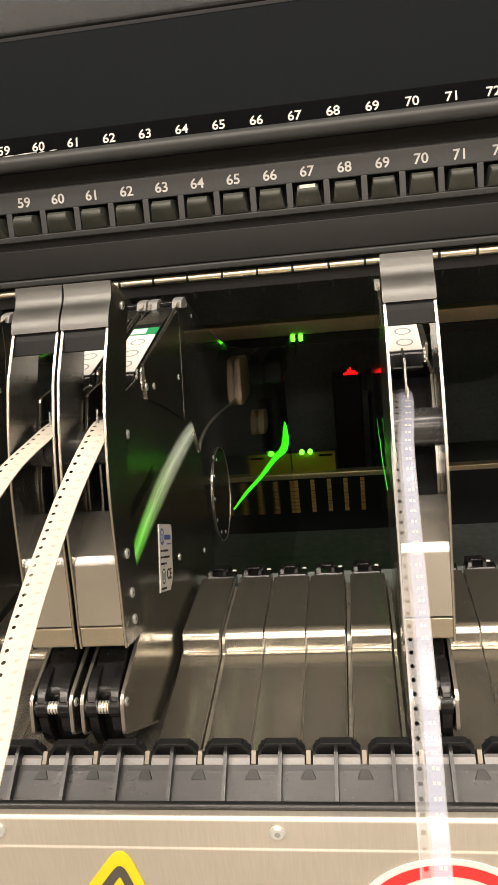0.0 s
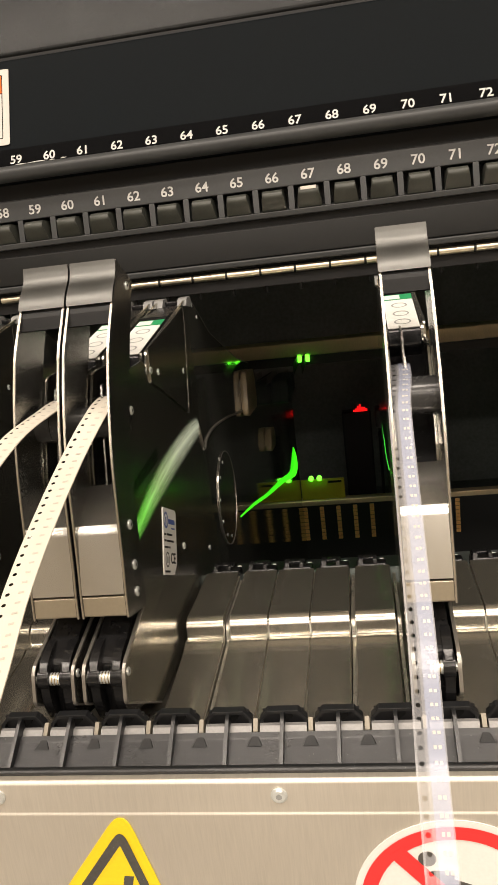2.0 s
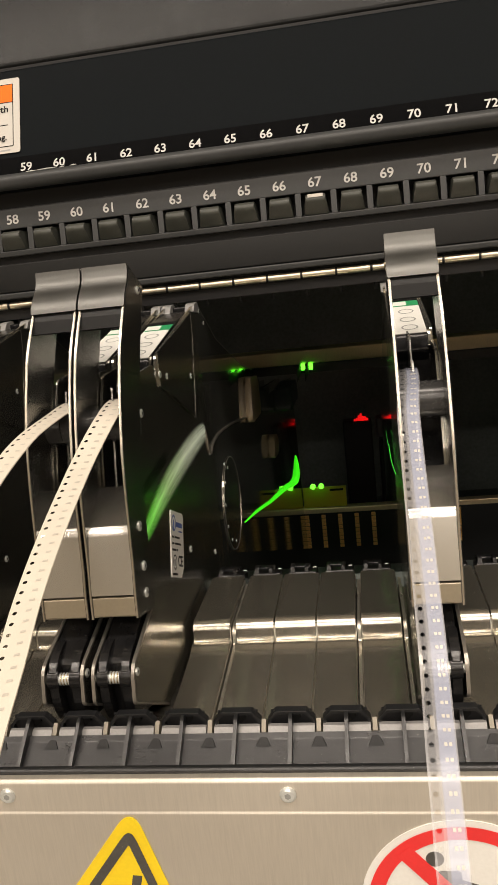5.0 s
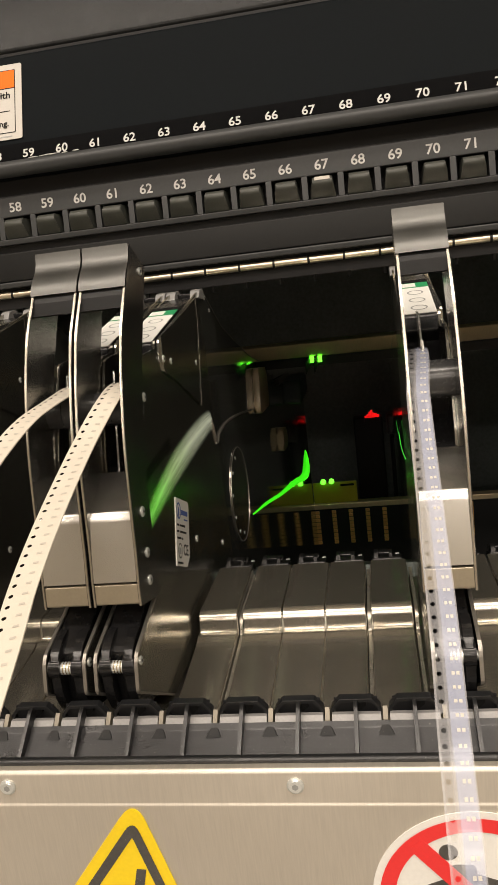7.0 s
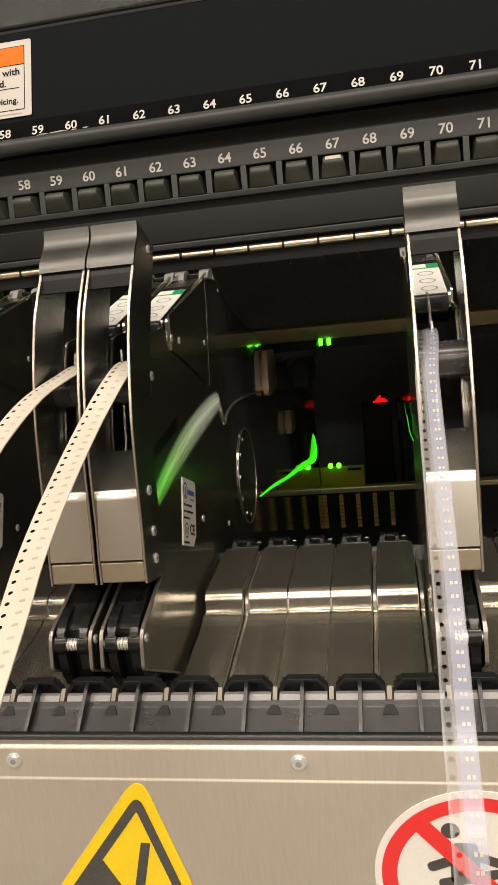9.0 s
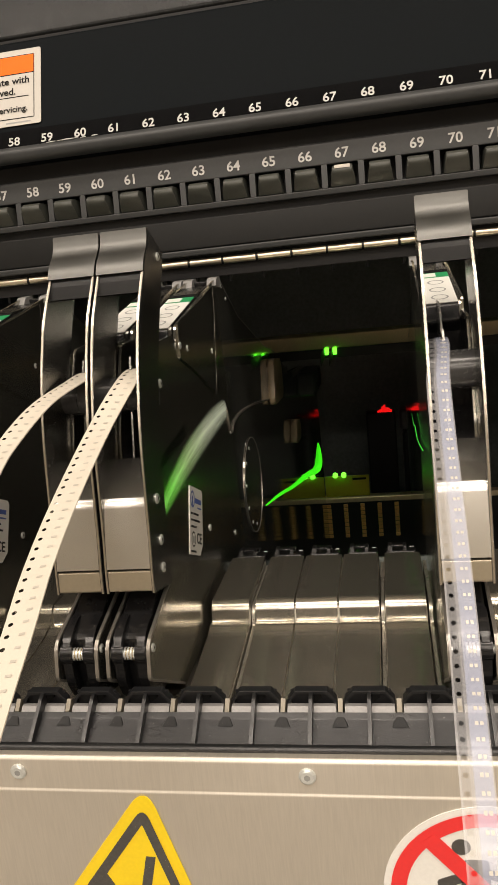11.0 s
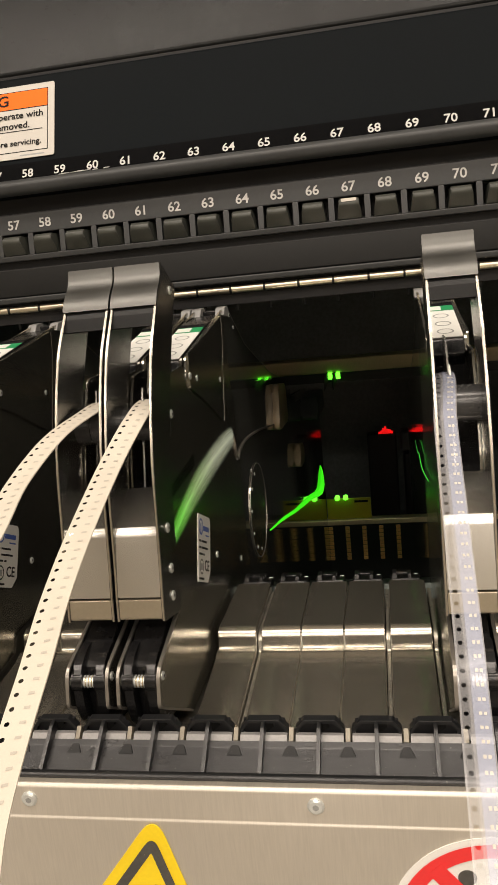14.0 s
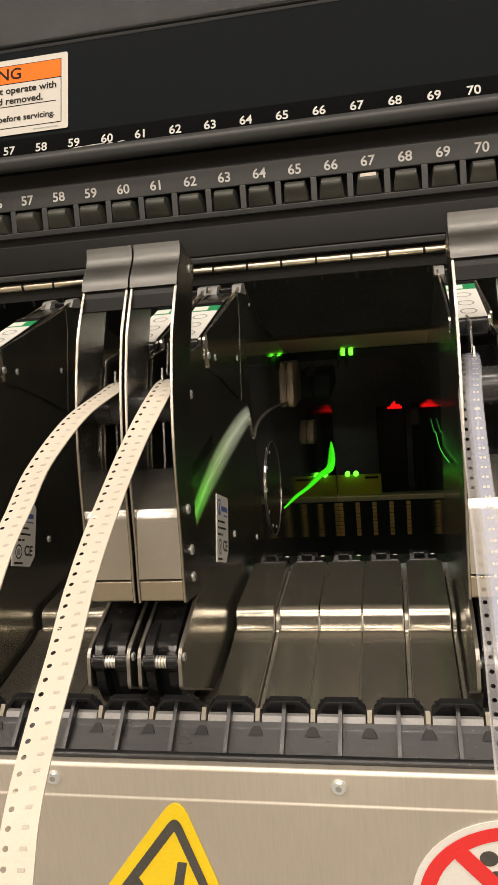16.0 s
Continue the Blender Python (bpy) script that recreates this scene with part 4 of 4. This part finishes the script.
# ---- carrier tapes ----
def tape(name, label, points, twist, base_mat, film=None, chips=False, wide=1.0):
    """A ribbon 8 mm wide with punched holes each 4 mm along the curve."""
    P = smooth_path(points, 12)
    P = [Vector(p) for p in P]
    L = [0.0]
    for a, b in zip(P, P[1:]):
        L.append(L[-1] + (b - a).length)
    def at(s):
        s = min(max(s, 0), L[-1] - 1e-6)
        i = max(j for j in range(len(L) - 1) if L[j] <= s)
        k = (s - L[i]) / (L[i + 1] - L[i])
        t = (P[i + 1] - P[i]).normalized()
        p = P[i].lerp(P[i + 1], k)
        ref = Vector((1, 0, 0)).lerp(Vector(twist), s / L[-1])
        w = (ref - t * ref.dot(t)).normalized()
        return p, w, t.cross(w)
    th = thing(name, points[0], label, "carrier tape", "carrier tapes")
    bm, pk, fl, ch = bmesh.new(), bmesh.new(), bmesh.new(), bmesh.new()
    def v(b, s, u, lift=0.0):
        p, w, n = at(s)
        return b.verts.new(p + w * u * wide + n * lift)
    def quad(b, s0, s1, u0, u1, lift=0.0, cuts=1):
        for i in range(cuts):
            a, c = s0 + (s1 - s0) * i / cuts, s0 + (s1 - s0) * (i + 1) / cuts
            b.faces.new((v(b, a, u0, lift), v(b, a, u1, lift), v(b, c, u1, lift), v(b, c, u0, lift)))
    n, thick = int(L[-1] / 0.004), 0.0002 if chips else 0.0004
    H0, H1 = -0.0034, -0.0014
    for i in range(n):
        s = i * 0.004
        quad(bm, s, s + 0.004, -0.004, H0, 0, 2)
        quad(bm, s, s + 0.004, H1, 0.004, 0, 2)
        quad(bm, s, s + 0.001, H0, H1)
        quad(bm, s + 0.003, s + 0.004, H0, H1)
        c, r = s + 0.002, 0.00066
        ring_in = [(c + r * math.cos(a), (H0 + H1) / 2 + r * math.sin(a)) for a in [math.pi / 4 * k for k in range(8)]]
        ring_out = [(c + 0.001, (H0 + H1) / 2), (c + 0.001, H1), (c, H1), (c - 0.001, H1), (c - 0.001, (H0 + H1) / 2), (c - 0.001, H0), (c, H0), (c + 0.001, H0)]
        for k in range(8):
            j = (k + 1) % 8
            bm.faces.new([v(bm, *q) for q in (ring_out[k], ring_out[j], ring_in[j], ring_in[k])])
        if chips:
            quad(fl, s, s + 0.004, -0.0006, 0.0036, 0.0003, 2)
            for du in (0.0008, 0.0020):
                quad(ch, s + 0.0013, s + 0.0023, du, du + 0.0008, 0.00012)
        else:
            quad(pk, s + 0.0016, s + 0.0024, 0.0006, 0.0021, 0.00012)
    for i in range(2 * n):
        for u in (-0.004, 0.004):
            a, c = i * 0.002, i * 0.002 + 0.002
            bm.faces.new((v(bm, a, u), v(bm, c, u), v(bm, c, u, -thick), v(bm, a, u, -thick)))
        quad(bm, i * 0.002, i * 0.002 + 0.002, -0.004, H0, -thick)
        quad(bm, i * 0.002, i * 0.002 + 0.002, H1, 0.004, -thick)
    bmesh.ops.remove_doubles(bm, verts=bm.verts[:], dist=1e-6)
    part("ribbon", bm, base_mat, th)
    if chips:
        bmesh.ops.remove_doubles(fl, verts=fl.verts[:], dist=1e-6)
        part("cover_film", fl, film, th, "bluish clear cover film")
        tagged(part("chip_row", ch, "chip", th, "pale ceramic chips in the pockets"), kind="stuff")
    else:
        tagged(part("pocket_row", pk, "pocket", th, "grey part pockets"), kind="stuff")
    return th


tape("paper_tape", "cream paper carrier tape curling out of a feeder",
     [(-0.0757, 0.2850, 0.9840), (-0.0760, 0.2680, 0.9872), (-0.0765, 0.2497, 0.9840), (-0.0797, 0.2259, 0.9730), (-0.0791, 0.1891, 0.9605), (-0.0778, 0.1623, 0.9504),
      (-0.0751, 0.1404, 0.9422), (-0.0741, 0.1218, 0.9333), (-0.0720, 0.1034, 0.9250), (-0.0711, 0.0936, 0.9153), (-0.0711, 0.0800, 0.8950)], (0.95, 0.0, 0.25), "paper", wide=1.18)
tape("paper_tape", "cream paper carrier tape curling out of a feeder",
     [(-0.0957, 0.288, 0.9835), (-0.096, 0.271, 0.9872), (-0.0981, 0.256, 0.9861), (-0.1023, 0.231, 0.9823), (-0.1061, 0.205, 0.9727), (-0.1036, 0.182, 0.9656), (-0.1029, 0.164, 0.9581), (-0.1024, 0.145, 0.9451), (-0.1019, 0.128, 0.9281)], (0.95, 0.0, 0.25), "paper", wide=1.18)
tape("clear_tape", "clear plastic carrier tape with pale chips hanging from a feeder",
     [(0.0400, 0.2920, 0.9850),
      (0.0400, 0.2740, 0.9884),
      (0.0396, 0.2615, 0.9862),
      (0.0377, 0.2420, 0.9794),
      (0.0373, 0.2252, 0.9660),
      (0.0370, 0.2074, 0.9546),
      (0.0366, 0.1854, 0.9400),
      (0.0364, 0.1712, 0.9297),
      (0.0360, 0.1583, 0.9204),
      (0.0353, 0.1414, 0.9125),
      (0.0351, 0.1288, 0.9022),
      (0.0350, 0.1203, 0.8930),
      (0.0354, 0.1143, 0.8670)], (1, 0, 0), "clear", "cover_tape", True)

# ---- inside of the bay ----
BY = 0.955
board = thing("contact_board", (0, BY, 0.60), "black board with columns of gold contacts", "circuit board")
part("panel", box(-0.5, 0.5, BY, BY + 0.008, 0.60, 0.6800), "board", board)
part("top_bar", box(-0.5, 0.5, BY - 0.006, BY + 0.008, 0.6808, 0.6880, 0.001), "beam", board, "dull metal bar")
pad = part("contact", box(-0.0029, 0.0029, BY - 0.002, BY + 0.0002, -0.0023, 0.0023, 0.0007), "gold_lit", board)
for k, (c, r) in enumerate([(c, r) for c in range(10) for r in range(9)]):
    ob = pad if k == 0 else new("contact", pad.data)
    ob.parent, ob.location = board, (-0.0662 + 0.0224 * c, 0, 0.6315 + 0.0054 * r)
yl = thing("amber_label", (-0.04, BY, 0.69), "dim yellow label behind the contact board", "label")
part("sheet", box(-0.0685, -0.0105, BY - 0.002, BY, 0.6885, 0.7170, 0.0005), "amber", yl)
part("print", box(-0.032, -0.014, BY - 0.0028, BY - 0.0022, 0.711, 0.714), "black_ink", yl)
for x in (-0.0540, -0.0430):
    lamp = thing("green_lamp", (x, BY - 0.006, 0.7195), "small round lit green indicator lamp", "indicator lamp", "green indicator lamps")
    part("lens", rod((x, BY - 0.003, 0.7195), (x, BY - 0.007, 0.7195), 0.0033, 16), "green_lit", lamp)
beam = thing("cross_beam", (0, 0.75, 0.92), "dull aluminium beam across the bay", "beam")
part("profile", prism(rounded([(0.752, 0.9175), (0.750, 0.9320), (0.772, 0.9325), (0.772, 0.9175)], 0.002), X0, X1), "beam", beam, smooth=True)
# Black strip puts in the shade below the profile.
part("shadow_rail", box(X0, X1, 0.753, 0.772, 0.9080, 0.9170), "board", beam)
# Two glowing blocks paint the green reflections under the beam.
for x in (-0.0370, -0.0290):
    lamp = thing("green_lamp", (x, 0.751, 0.9150), "green reflection under the beam, painted as a lit block", "indicator lamp", "green indicator lamps")
    part("lens", box(x - 0.0021, x + 0.0021, 0.7495, 0.7528, 0.9115, 0.9180, 0.0006), "green_lit", lamp)
    # Added to keep this glow out of the side plate.
    part("shield", box(x - 0.0030, x - 0.0024, 0.7000, 0.7528, 0.9090, 0.9195), "groove", lamp, "thin black shield added to block its mirror image")

# far side of the machine: a red display on a grey holder
d = thing("red_display", (0.010, 1.80, 0.59), "small lit red display on a grey holder", "display")
for i, hgt in enumerate((0.005, 0.008, 0.014, 0.018, 0.011, 0.010, 0.006)):
    part("segment", box(-0.006 + 0.0050 * i, -0.006 + 0.0050 * i + 0.0047, 1.794, 1.798, 0.600, 0.600 + hgt, 0.001), "led_red", d)
# Added blades cut the display's reflection in the side plate.
for i in range(8):
    part("louvre", box(-0.0063 + 0.0050 * i, -0.0060 + 0.0050 * i, 1.752, 1.7935, 0.598, 0.622), "groove", d)
part("holder", box(-0.034, 0.036, 1.80, 1.83, 0.30, 0.600, 0.004), "face", d)
part("bracket", box(0.045, 0.072, 1.79, 1.83, 0.555, 0.605, 0.006), "strip", d)
part("bracket", box(0.050, 0.080, 1.79, 1.83, 0.30, 0.550, 0.006), "face", d)

# blocks, a bright line and a painted green reflection on the long side plate
XP = XG + 0.0002
# Blocks stand in for blurred tan and grey shapes on the plate.
for y0, y1, za, zb, depth, mat, words in ((0.545, 0.600, 0.908, 0.942, 0.0050, "tan", "tan plastic block on the plate"), (0.650, 0.690, 0.848, 0.868, 0.0060, "tan", "tan plastic block on the plate"),
                                          (0.740, 0.830, 0.872, 0.895, 0.0170, "strip", "")):
    bm = prism(rounded([(y0, za), (y0 + 0.012, zb), (y1, zb - 0.006), (y1, za - 0.004)], 0.006, 4), XP, XP + depth, 0.0018)
    part("guide_block", bm, mat, fb, words, smooth=True)
# A thin bright strip follows this curve along the plate.
line_path = [tuple(p) for p in smooth_path([(0.3900, 0.9420), (0.3950, 0.9290), (0.3990, 0.9265), (0.4080, 0.9300), (0.4350, 0.9300), (0.4820, 0.9240), (0.5400, 0.9140), (0.6050, 0.9050)], 5)]
part("formed_rib", prism(sheet(line_path, 0.0011), XP - 0.0003, XP + 0.0007), "trim", fb, "bright curved line on the plate", smooth=True)
# Tapered glowing tube paints a green reflected streak on the plate.
part("lit_cable", tube([(XP, 0.486, 0.849), (XP + 0.0003, 0.555, 0.833), (XP + 0.0004, 0.640, 0.811), (XP + 0.0006, 0.760, 0.783), (XP + 0.001, 0.860, 0.757), (XP + 0.001, 0.896, 0.756), (XP + 0.0006, 0.908, 0.768), (XP, 0.908, 0.777)],
                       [0.0004, 0.0011, 0.0014, 0.0024, 0.0036, 0.0034, 0.0020, 0.0005]), "glow_green", fb, "green reflected streak painted as a glowing tube", smooth=True)


def motions():
    """Nothing in the bay moves; only the camera is carried."""


motions()
